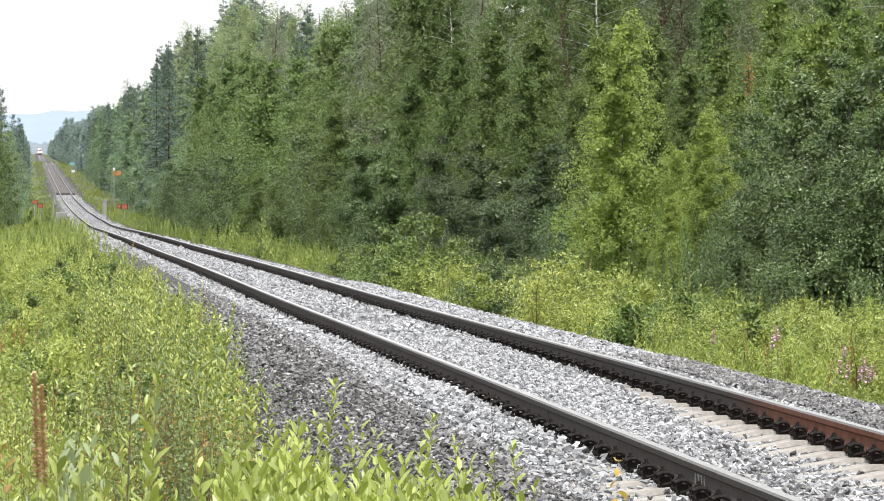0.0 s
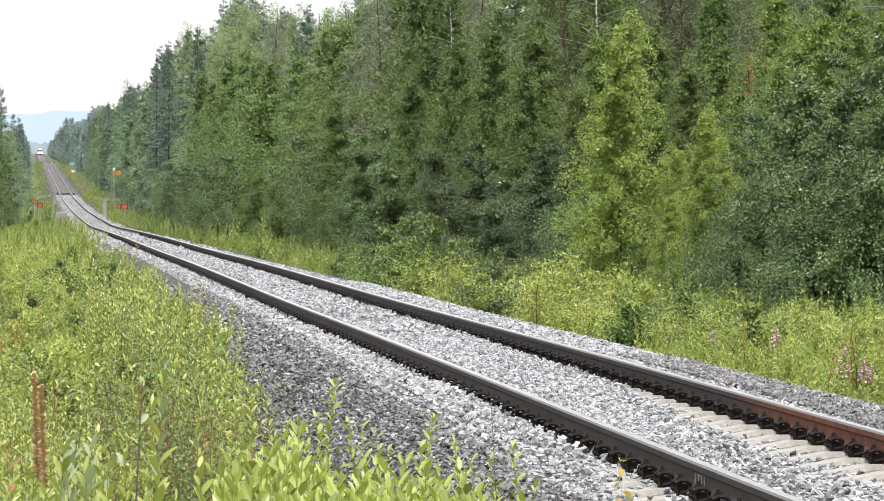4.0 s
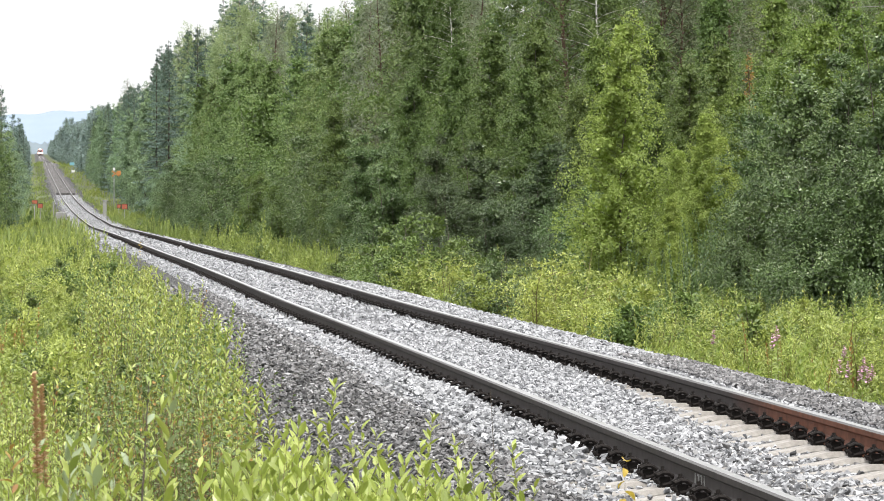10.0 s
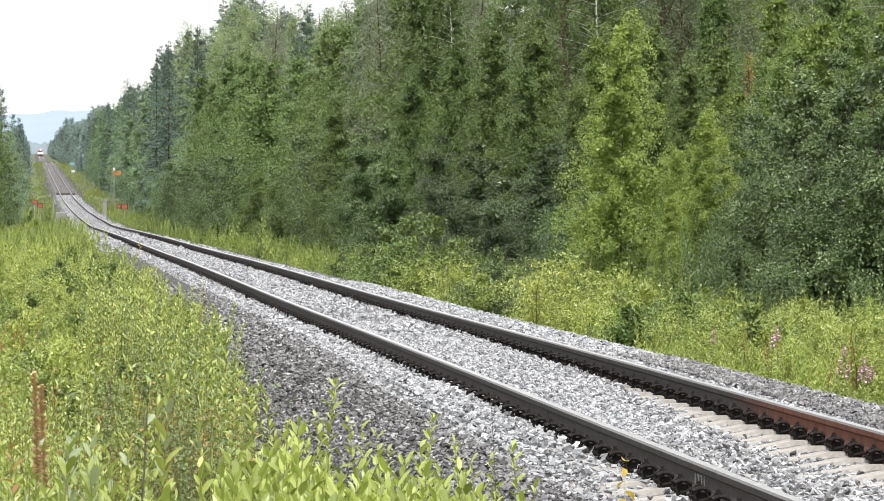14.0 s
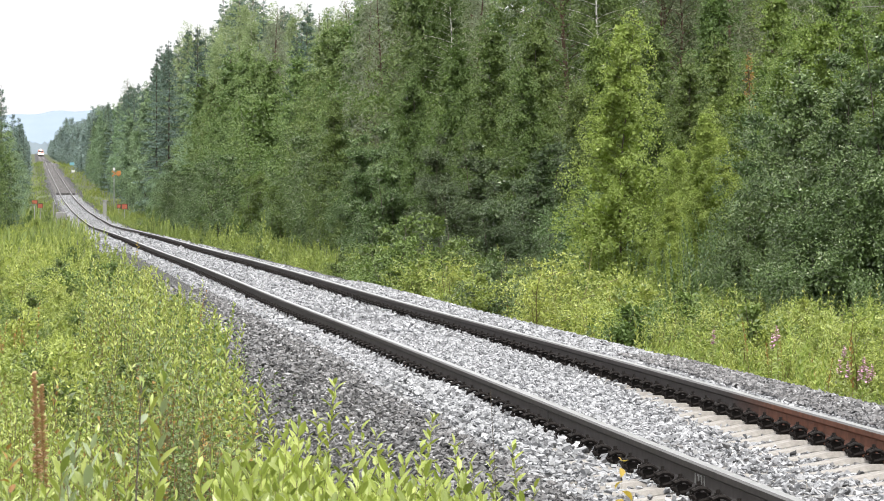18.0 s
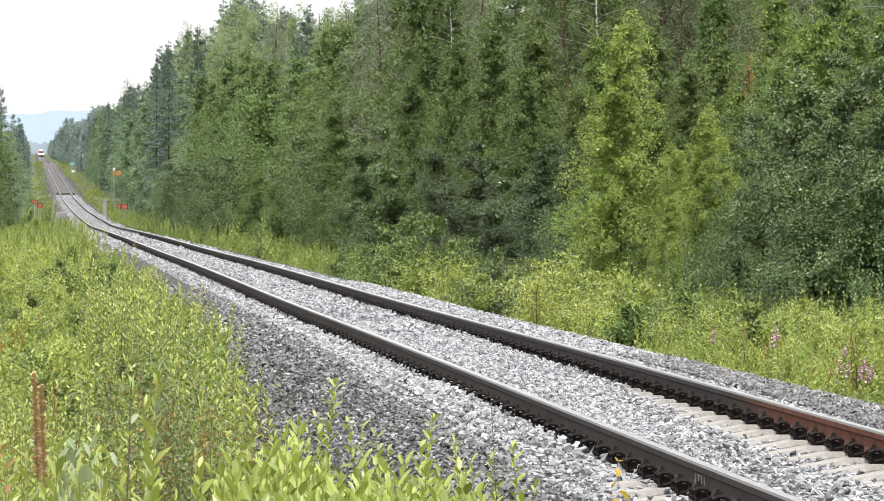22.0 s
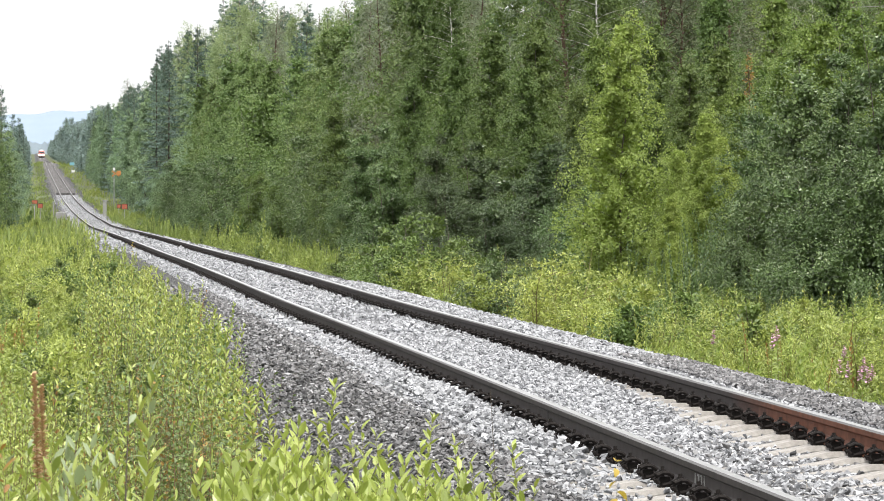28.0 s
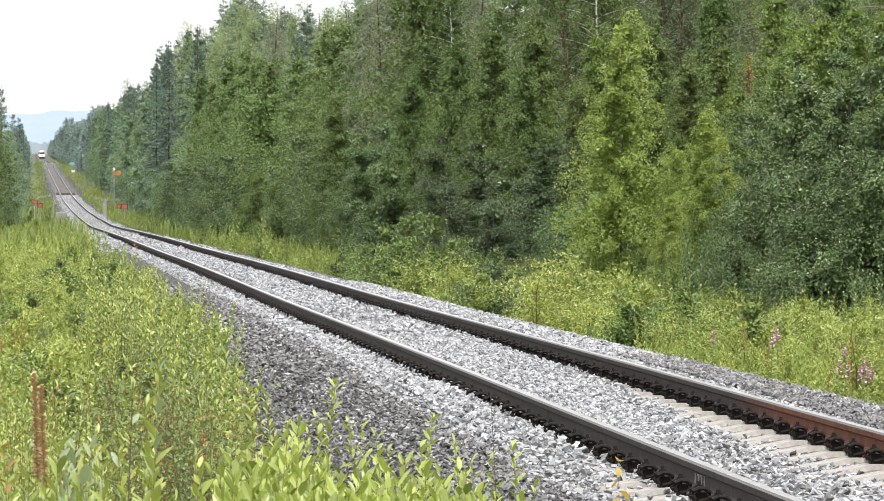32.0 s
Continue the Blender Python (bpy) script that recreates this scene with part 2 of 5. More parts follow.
def box_into(bm, x0, x1, y0, y1, z0, z1, bevel=0.0):
    r = bmesh.ops.create_cube(bm, size=1.0)
    for v in r["verts"]:
        v.co = Vector(((x0 + x1) / 2 + v.co.x * (x1 - x0), (y0 + y1) / 2 + v.co.y * (y1 - y0), (z0 + z1) / 2 + v.co.z * (z1 - z0)))
    if bevel:
        es = list({e for v in r["verts"] for e in v.link_edges})
        bmesh.ops.bevel(bm, geom=es, offset=bevel, segments=1, affect="EDGES")


def box_mesh(name, mat, x0, x1, y0, y1, z0, z1, bevel=0.0):
    bm = bmesh.new()
    box_into(bm, x0, x1, y0, y1, z0, z1, bevel)
    return bm_mesh(name, bm, mat)


def unit(v):
    return v / np.maximum(np.linalg.norm(v, axis=-1, keepdims=True), 1e-9)


def tube(path, radii, sides=5):
    """Rings of points round a path: vertices and quads."""
    path = np.asarray(path, float)
    n = len(path)
    d = unit(np.gradient(path, axis=0))
    ref = np.where(np.abs(d[:, 2:3]) > 0.9, np.array([[1.0, 0, 0]]), np.array([[0, 0, 1.0]]))
    a = unit(np.cross(d, ref))
    b = np.cross(d, a)
    ang = np.arange(sides) * 2 * np.pi / sides
    ring = a[:, None] * np.cos(ang)[None, :, None] + b[:, None] * np.sin(ang)[None, :, None]
    v = path[:, None] + ring * np.asarray(radii, float)[:, None, None]
    f = []
    for i in range(n - 1):
        for j in range(sides):
            k = (j + 1) % sides
            f.append((i * sides + j, i * sides + k, (i + 1) * sides + k, (i + 1) * sides + j))
    return v.reshape(-1, 3), np.array(f, int)


def merge(pieces):
    vs, fs, o = [], [], 0
    for v, f in pieces:
        vs.append(v)
        fs.append(f + o)
        o += len(v)
    return np.concatenate(vs), np.concatenate(fs)


def blades(p, d, length, width, rng, fold=0.25, facing=None):
    """Folded, pointed leaves at the points p along the directions d: four corners each."""
    n = len(p)
    d = unit(d)
    face = np.array([0, 0, 2.0]) if facing is None else facing * 2.0
    s = unit(np.cross(d, unit(rng.normal(size=(n, 3)) + face)))
    up = np.cross(s, d)
    length = np.broadcast_to(np.asarray(length, float), (n,))[:, None]
    width = np.broadcast_to(np.asarray(width, float), (n,))[:, None]
    mid = p + d * length * 0.45
    v = np.stack([p, mid + s * width / 2 + up * width * fold, p + d * length, mid - s * width / 2 + up * width * fold], 1)
    return v.reshape(-1, 3), np.arange(n * 4).reshape(n, 4)


def broad_blades(p, d, length, width, rng, fold=0.25, facing=None):
    """Leaves with a rounded outline and a bent midrib: seven corners each."""
    n = len(p)
    d = unit(d)
    s = unit(np.cross(d, unit(rng.normal(size=(n, 3)) * 0.7 + np.array([0, 0, 2.0]))))
    up = np.cross(s, d)
    length, width = np.asarray(length, float)[:, None], np.asarray(width, float)[:, None]
    sag = -0.12 * length * rng.uniform(0.0, 1.6, (n, 1))
    at = lambda a, w, lift: p + d * length * a + s * width * w + up * (width * lift) + np.array([0, 0, 1.0]) * sag * a * a
    v = np.stack([p, at(0.28, 0.42, fold * 0.8), at(0.68, 0.40, fold * 0.8), at(0.5, 0.0, 0.0), at(1.0, 0.0, 0.0), at(0.68, -0.40, fold * 0.8), at(0.28, -0.42, fold * 0.8)], 1)
    f = np.array([(0, 1, 2, 3), (0, 3, 5, 6), (3, 2, 4, 5)])
    return v.reshape(-1, 3), (f[None] + 7 * np.arange(n)[:, None, None]).reshape(-1, 4)


# ---- trees: a wooden frame and a crown of leaves, built as a few kinds each ----
def broadleaf(seed, height, radius, count, leaf, base=0.06, taper=0.75, lumps=60, droop=0.15, trunks=1, r0=None, fuzz=1.0, broad=0.68, core=2.3):
    """A crown of leafy boughs: every bough is a dome of small sprays, lit on top and dark in the hollows between."""
    rng = np.random.default_rng(seed)
    wood, cs, rs_, outs = [], [], [], []
    for k in range(trunks):
        lean = rng.normal(0, 0.04 + 0.10 * (trunks > 1), 2)
        hs = height * (1 - 0.13 * k)
        ts = np.linspace(0, 1, 7)
        wob = np.cumsum(rng.normal(0, 0.03 * radius, (7, 2)), 0) * (ts[:, None] > 0)
        trunk = np.c_[lean[0] * hs * ts + wob[:, 0], lean[1] * hs * ts + wob[:, 1], hs * ts * 0.97]
        rad = (r0 or height * 0.011) * (1 - 0.9 * ts)
        wood.append(tube(trunk, rad, 6))
        n = max(6, lumps // trunks)
        for i in range(n):
            q = (i + rng.random()) / n
            h = base + (1.0 - base) * q
            prof = min(1.0, 0.5 + q * 2.0) * (1 - q) ** taper + 0.06
            reach = radius * prof
            az = i * 2.4 + rng.uniform(-0.5, 0.5)
            r = fuzz * (0.08 * radius + 0.27 * reach) * rng.uniform(0.65, 1.3)
            dr = np.array([np.cos(az), np.sin(az), 0.0])
            c = np.array([np.interp(h, ts, trunk[:, j]) for j in range(3)]) + dr * max(0.0, reach * rng.uniform(0.62, 1.0) - 0.5 * r)
            c[2] = max(c[2] - droop * 0.3 * reach, 0.5 * r)
            h0 = max(base * 0.5, h - 0.35 * reach / height)
            start = np.array([np.interp(h0, ts, trunk[:, j]) for j in range(3)])
            tt = np.linspace(0, 1, 4)[:, None]
            limb = start + (c - start) * tt + np.array([0, 0, 0.12 * reach]) * tt * (1 - tt)
            wood.append(tube(limb, np.linspace(rad[0] * 0.3 * (1 - 0.7 * q), 0.006, 4), 3))
            cs.append(c)
            rs_.append(r)
            outs.append(dr * (1 - 0.7 * q) + np.array([0, 0, 0.45 + 0.6 * q]))
    cs, rs_, outs = np.array(cs), np.array(rs_), unit(np.array(outs))
    # sprays on the upper and outer side of every bough
    per = 20
    lump_of = np.repeat(np.arange(len(cs)), per)
    so = unit(unit(rng.normal(size=(len(lump_of), 3))) + 0.9 * outs[lump_of])
    sc = cs[lump_of] + so * (rs_[lump_of] * rng.uniform(0.55, 1.05, len(lump_of)))[:, None]
    sr = rs_[lump_of] * rng.uniform(0.25, 0.55, len(lump_of))
    weight = sr ** 2
    fill = int(count * 0.4)
    pick = rng.choice(len(sc), count - fill, p=weight / weight.sum())
    m = len(pick)
    off = unit(rng.normal(size=(m, 3))) * (sr[pick] * rng.random(m) ** 0.45)[:, None]
    along = (off * so[pick]).sum(1, keepdims=True)
    off = off - 0.6 * along * so[pick] + np.array([0, 0, -1.0]) * droop * np.abs(rng.normal(0, 0.8, (m, 1))) * sr[pick][:, None]
    p = sc[pick] + off
    face = so[pick] * 0.8 + np.array([0, 0, 0.55]) + 0.75 * unit(rng.normal(size=(m, 3)))
    d = unit(off * np.array([1, 1, 0.4]) + 0.4 * sr[pick][:, None] * so[pick] + rng.normal(size=(m, 3)) * 0.5 * sr[pick][:, None] + np.array([0, 0, -0.25 - 1.2 * droop]) * sr[pick][:, None])
    size = leaf * rng.uniform(0.7, 1.25, m)
    # larger leaves deep inside close the crown
    li = rng.choice(np.flatnonzero(cs[:, 2] < 0.9 * height), fill)
    pf = cs[li] * np.c_[np.tile(rng.uniform(0.15, 0.78, (fill, 1)), 2), np.ones((fill, 1))] + unit(rng.normal(size=(fill, 3))) * (rs_[li] * 0.35)[:, None]
    p, d = np.concatenate([p, pf]), np.concatenate([d, unit(rng.normal(size=(fill, 3)))])
    face = np.concatenate([face, unit(rng.normal(size=(fill, 3)))])
    size = np.concatenate([size, np.full(fill, leaf * core)])
    p[:, 2] = np.maximum(p[:, 2], 0.04)
    return merge(wood), blades(p, d, size, size * broad, rng, 0.22, face)


def conifer(seed, height, radius, count, leaf):
    """A spruce: whorls of hanging boughs, each a flat fan of needle sprays."""
    rng = np.random.default_rng(seed)
    ts = np.linspace(0, 1, 6)
    trunk = np.c_[rng.normal(0, 0.05, 6) * ts, rng.normal(0, 0.05, 6) * ts, height * ts]
    rad = height * 0.0095 * (1 - 0.93 * ts)
    wood = [tube(trunk, rad, 6)]
    ps, ds = [], []
    whorls, arms = 26, 7
    per = count / (whorls * arms)
    for i in range(whorls):
        q = (i + 0.3 * rng.random()) / whorls
        for a in range(arms):
            h = 0.05 + 0.94 * q + rng.normal(0, 0.016)
            ln = radius * ((1 - q) ** 0.8 + 0.03) * rng.uniform(0.6, 1.2)
            az = a * 2 * np.pi / arms + i * 0.7 + rng.uniform(-0.35, 0.35)
            el = np.interp(q, [0, 0.7, 1], [-0.3, 0.0, 0.7]) + rng.normal(0, 0.08)
            dr = np.array([np.cos(az) * np.cos(el), np.sin(az) * np.cos(el), np.sin(el)])
            st = np.array([0, 0, h * height])
            tt = np.linspace(0, 1, 3)[:, None]
            sag = np.array([0, 0, 1.0]) * ln
            limb = st + dr * ln * tt + sag * (0.22 * tt ** 2 - 0.16 * tt)
            wood.append(tube(limb, np.linspace(rad[0] * 0.22 * (1.1 - q), 0.008, 3), 3))
            m = max(4, int(per * 1.7 * (ln / radius + 0.08)))
            t = rng.uniform(0.1, 1.05, m)
            side = unit(np.cross(dr, [0, 0, 1.0]))
            w = rng.normal(0, 1, m) * 0.2 * ln * (1.2 - t)
            p = st + dr * ln * t[:, None] + sag * (0.22 * t ** 2 - 0.16 * t)[:, None] + side * w[:, None]
            p[:, 2] -= np.abs(rng.normal(0, 0.09, m)) * (0.6 + ln * 0.35)
            ps.append(p)
            ds.append(dr * 0.8 + side * np.sign(w)[:, None] * 0.6 + rng.normal(0, 0.3, (m, 3)) + np.array([0, 0, -0.45]))
    p, d = np.concatenate(ps), np.concatenate(ds)
    size = leaf * rng.uniform(0.7, 1.3, len(p))
    return merge(wood), blades(p, d, size, size * 0.4, rng, 0.15)


KINDS = {}


def tree_kind(key, name, built, bark, leaf_mat, label, category="tree"):
    (wv, wf), (lv, lf) = built
    KINDS[key] = (name, fast_mesh(name + "_trunk", wv, wf, M[bark], True), fast_mesh(name + "_crown", lv, lf, M[leaf_mat]), label, category)


def plant_tree(key, x, y, turn, size, group="", label="", sink=0.1, zoff=0.0):
    name, trunk, crown, lab, cat = KINDS[key]
    root = new(name)
    root.empty_display_size = 0.2
    if cat == "bush":
        tagged(part("branchwork", trunk, root), kind="stuff")
    else:
        part("trunk", trunk, root)
    part("crown", crown, root)
    root.matrix_basis = pose(x, y, float(ground_z(x, y)) - sink * size + zoff, 0, 0, turn) @ Matrix.Diagonal((size, size, size, 1))
    return tagged(root, label or lab, cat, group)


def plan_at(px, dist):
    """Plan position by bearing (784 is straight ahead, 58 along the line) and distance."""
    a = math.atan((px - 784) / 7074.0) + radians(5.855)
    return dist * math.sin(a) / math.cos(a - radians(5.855)), dist * math.cos(a) / math.cos(a - radians(5.855))


# ---- ground ----
def spread(*runs):
    return np.unique(np.concatenate([np.arange(a, b, c) for a, b, c in runs]))


gx = np.unique(np.concatenate([spread((-600, -60, 60), (-60, -12, 6), (-12, -5, 1.0), (-5, 13, 0.25), (13, 40, 2.0), (40, 700, 55)), [700.0]]))
gy = np.unique(np.concatenate([spread((-60, 10, 5), (10, 120, 1.0), (120, 400, 4.0), (400, 1000, 12), (1000, 4800, 80)), [4900.0]]))
GX, GY = np.meshgrid(gx, gy)
GX2 = GX + drift_x(GY)
rng0 = np.random.default_rng(5)
uu = GX2 - mid_x(GY)
lump = rng0.normal(0, 0.03, GX.shape) * np.clip((np.abs(uu) - 2.9) / 1.0, 0, 1)
GZ = ground_z(GX2, GY) + lump - 0.05 * (np.abs(uu) < 3.4) - 0.12 * np.clip((2.9 - np.abs(uu)) / 0.4, 0, 1)
nv = len(gx)
ii, jj = np.meshgrid(np.arange(len(gx) - 1), np.arange(len(gy) - 1))
gf = np.stack([jj * nv + ii, jj * nv + ii + 1, (jj + 1) * nv + ii + 1, (jj + 1) * nv + ii], -1).reshape(-1, 4)
ground = tagged(new("ground", fast_mesh("ground", np.c_[GX2.ravel(), GY.ravel(), GZ.ravel()], gf, M["soil"], True)),
                "green and brown meadow and forest floor beside the railway", "ground", kind="structure")


# ---- ballast ----
def bare_at(u, y):
    """How far the sleepers lie bare of stones: 0 buried, 1 bare."""
    inside = np.clip((u - np.interp(y, (22, 25, 28, 34, 45, 60), (-0.7, -0.25, 0.1, 0.4, 0.54, 0.6))) / 0.3, 0, 1) * np.interp(y, (36, 52), (1.0, 0.35))
    outside = np.clip((26.6 - y) / 2.0, 0, 1)
    return np.where(u < -0.85, outside, inside) * (np.abs(u) < 1.34)


def strip(name, us, ys, mat, lift, jitter, parent):
    U, Y = np.meshgrid(us, ys)
    r = np.random.default_rng(11)
    X = U + mid_x(Y)
    Z = rail_z(Y) + SECTION(U) + lift + 0.05 * np.interp(Y, (29, 37), (0, 1)) * np.interp(np.abs(U), (1.35, 2.0), (1, 0)) + r.normal(0, jitter, U.shape) - 0.02 * bare_at(U, Y)
    k = len(us)
    a, b = np.meshgrid(np.arange(k - 1), np.arange(len(ys) - 1))
    f = np.stack([b * k + a, b * k + a + 1, (b + 1) * k + a + 1, (b + 1) * k + a], -1).reshape(-1, 4)
    return part(name, fast_mesh(name, np.c_[X.ravel(), Y.ravel(), Z.ravel()], f, mat, True), parent)


ballast = tagged(new("ballast_bed"), "pale grey crushed stone ballast with darker old shoulders", "ballast", kind="structure")
ys_b = spread((-20, 150, 0.6), (150, 600, 4), (600, 3200, 25))
strip("crown", np.linspace(-1.45, 1.75, 14), ys_b[ys_b < 570], M["palebed"], -0.03, 0.006, ballast)
strip("crown", np.linspace(-1.75, 1.75, 15), ys_b[ys_b >= 566], M["oldbed"], -0.03, 0.006, ballast)["label"] = "old brownish grey ballast"
strip("shoulder", np.linspace(-3.35, -1.45, 10), ys_b, M["greybed"], -0.03, 0.012, ballast)["label"] = "old dark grey stone shoulder"
strip("shoulder", np.linspace(1.75, 3.3, 9), ys_b, M["greybed"], -0.03, 0.012, ballast)["label"] = "old dark grey stone shoulder"


def stones(rng, pos, size, squash=0.7):
    """Broken stones: cubes knocked out of shape, eight corners each."""
    n = len(pos)
    c = np.array([(-1, -1, -1), (1, -1, -1), (1, 1, -1), (-1, 1, -1), (-1, -1, 1), (1, -1, 1), (1, 1, 1), (-1, 1, 1)], float) * 0.5
    v = c[None] * (1 + rng.uniform(-0.62, 0.3, (n, 8, 3))) * np.stack([rng.uniform(0.75, 1.5, n), rng.uniform(0.6, 1.1, n), rng.uniform(0.34, 0.62, n)], -1)[:, None]
    q = unit(rng.normal(size=(n, 4)) * np.array([1.0, 0.3, 0.3, 1.0]))
    w, x, y, z = q.T
    R = np.stack([1 - 2 * (y * y + z * z), 2 * (x * y - z * w), 2 * (x * z + y * w), 2 * (x * y + z * w), 1 - 2 * (x * x + z * z), 2 * (y * z - x * w),
                  2 * (x * z - y * w), 2 * (y * z + x * w), 1 - 2 * (x * x + y * y)], -1).reshape(n, 3, 3)
    v = np.einsum("nij,nkj->nki", R, v) * size[:, None, None] + pos[:, None]
    f = np.array([(0, 3, 2, 1), (4, 5, 6, 7), (0, 1, 5, 4), (1, 2, 6, 5), (2, 3, 7, 6), (3, 0, 4, 7)])
    return v.reshape(-1, 3), (f[None] + 8 * np.arange(n)[:, None, None]).reshape(-1, 4)


def stone_field(seed, n, u0, u1, y0, y1, smin, smax, near_bias, lift=0.0):
    rng = np.random.default_rng(seed)
    y = y0 * (y1 / y0) ** rng.random(n) if near_bias else rng.uniform(y0, y1, n)
    u = rng.uniform(u0, u1, n)
    s = rng.uniform(smin, smax, n)
    row = (y - 16.6) / 0.61
    off = row - np.floor(row) - 0.5
    bare = bare_at(u + rng.normal(0, 0.1, n), y + rng.normal(0, 0.7, n))
    y = np.where(bare > 0.35, 16.6 + 0.61 * (np.floor(row) + 0.5 + 0.6 * off), y)
    low = bare * 0.02 + 0.3 * ((bare > 0.5) & (rng.random(n) < 0.4))
    z = rail_z(y) + SECTION(u) + s * 0.12 + lift - low + 0.03 * (1 - bare) * (np.abs(u) < 1.35) + 0.035 * np.interp(y, (29, 37), (0, 1)) * np.interp(np.abs(u), (1.35, 2.0), (1, 0))
    return rng, np.c_[u + mid_x(y), y, z], s


def add_stones(name, mat, fields, label):
    vs = []
    for rng, p, s in fields:
        vs.append(stones(rng, p, s))
    v, f = merge(vs)
    return tagged(part(name, fast_mesh(name, v, f, mat), ballast, label), kind="stuff")


PALE_FIELDS = [stone_field(21, 45500, -1.45, 1.8, 18, 46, 0.017, 0.04, True), stone_field(22, 17000, -1.45, 1.8, 44, 130, 0.03, 0.056, True), stone_field(23, 7500, -1.95, 1.9, 130, 570, 0.07, 0.11, True, -0.035),
               stone_field(20, 2200, -1.4, -0.84, 23, 34, 0.024, 0.05, True, 0.03), stone_field(24, 6000, 1.7, 2.4, 38, 80, 0.03, 0.054, True)]
GREY_FIELDS = [stone_field(25, 22000, -3.4, -1.4, 17, 48, 0.018, 0.043, True), stone_field(26, 8000, 1.6, 2.4, 24, 41, 0.024, 0.046, True, 0.02),
               stone_field(27, 1500, -3.2, -1.7, 46, 90, 0.05, 0.09, True), stone_field(30, 6500, -2.7, -1.38, 38, 72, 0.025, 0.048, True, 0.03), stone_field(29, 1300, -1.4, 1.35, 16.5, 26, 0.02, 0.042, True, 0.018)]
add_stones("pale_stone", M["pale"], PALE_FIELDS, "pale grey crushed stones")
add_stones("grey_stone", M["grey"], GREY_FIELDS, "old dark grey crushed stones")


# the nearest stones one by one
STONES = []
for k in range(8):
    sv, sf = stones(np.random.default_rng(300 + k), np.zeros((1, 3)), np.array([1.0]))
    STONES.append((fast_mesh("stone", sv, sf, M["pale"]), fast_mesh("stone", sv, sf, M["grey"])))
rs = random.Random(8)
for k in range(280):
    y = rs.uniform(18.5, 26)
    u = rs.uniform(-2.6, 1.3) if k % 4 == 0 else rs.uniform(-2.7, -1.36)
    row = math.floor((y - 16.6) / 0.61)
    if abs(u) < 1.35:
        y = 16.6 + 0.61 * (row + rs.uniform(0.28, 0.72))
    z = float(rail_z(y) + SECTION(u))
    s = rs.uniform(0.02, 0.042)
    st = part("stone", rs.choice(STONES)[0 if -1.4 < u < 1.3 and rs.random() < 0.7 else 1], ballast)
    st.matrix_basis = pose(float(mid_x(y)) + u, y, z + 0.004, rs.uniform(-12, 12), rs.uniform(-12, 12), rs.uniform(0, 360)) @ Matrix.Diagonal((s, s, s, 1))


# ---- track ----
m_, t_, b_ = nodes_of("rail_side_steel")
c_ = t_.nodes.new("ShaderNodeTexCoord")
x_ = t_.nodes.new("ShaderNodeSeparateXYZ")
t_.links.new(c_.outputs["Object"], x_.inputs[0])
g_ = t_.nodes.new("ShaderNodeMapRange")          # an old, rusty length of rail beyond a weld
g_.inputs["From Min"].default_value, g_.inputs["From Max"].default_value = 29.6, 27.6
t_.links.new(x_.outputs[1], g_.inputs[0])
g2_ = t_.nodes.new("ShaderNodeMapRange")
g2_.inputs["From Min"].default_value, g2_.inputs["From Max"].default_value = 4.5, 4.6
t_.links.new(x_.outputs[0], g2_.inputs[0])
mm_ = t_.nodes.new("ShaderNodeMath")
mm_.operation = "MULTIPLY"
t_.links.new(g_.outputs[0], mm_.inputs[0])
t_.links.new(g2_.outputs[0], mm_.inputs[1])
n_ = noise_of(t_, 9.0, 6.0)
plain_ = ramp_of(t_, [(0.3, (0.032, 0.027, 0.026)), (0.7, (0.055, 0.048, 0.046))])
rust_ = ramp_of(t_, [(0.3, (0.085, 0.034, 0.02)), (0.7, (0.16, 0.066, 0.04))])
t_.links.new(n_.outputs[0], plain_.inputs[0])
t_.links.new(n_.outputs[0], rust_.inputs[0])
t_.links.new(mix_of(t_, plain_.outputs[0], rust_.outputs[0], mm_.outputs[0]), b_.inputs["Base Color"])
b_.inputs["Roughness"].default_value = 0.7
b_.inputs["Specular IOR Level"].default_value = 0.12
bump_of(t_, b_, n_.outputs[0], 0.15, 0.003)
M["railside"] = m_

track = tagged(new("railway_track"), "single broad gauge railway track on concrete sleepers", "railway track", kind="structure")
HALF_PROFILE = ((0.075, -0.172), (0.075, -0.162), (0.018, -0.14), (0.0085, -0.12), (0.0085, -0.062), (0.034, -0.047), (0.036, -0.014), (0.027, -0.002), (0.012, 0.0))
RAIL = [(x, z) for x, z in HALF_PROFILE] + [(-x, z) for x, z in reversed(HALF_PROFILE)]
ys_r = spread((-20, 120, 1.0), (120, 600, 5), (600, 3300, 30))


def rail(side):
    k = len(RAIL)
    V = np.zeros((len(ys_r), k, 3))
    for j, (x, z) in enumerate(RAIL):
        V[:, j, 0] = mid_x(ys_r) + side * GAUGE / 2 + x
        V[:, j, 1] = ys_r
        V[:, j, 2] = rail_z(ys_r) + z
    f, idx = [], []
    for i in range(len(ys_r) - 1):
        for j in range(k):
            q = (j + 1) % k
            f.append((i * k + j, i * k + q, (i + 1) * k + q, (i + 1) * k + j))
            idx.append(1 if 7 <= j <= 9 else 2 if j in (6, 10) else 0)
    return part("rail", fast_mesh("rail", V.reshape(-1, 3), f, [M["railside"], M["head"], M["headside"]], False, idx), track)


rail(-1)
rail(1)


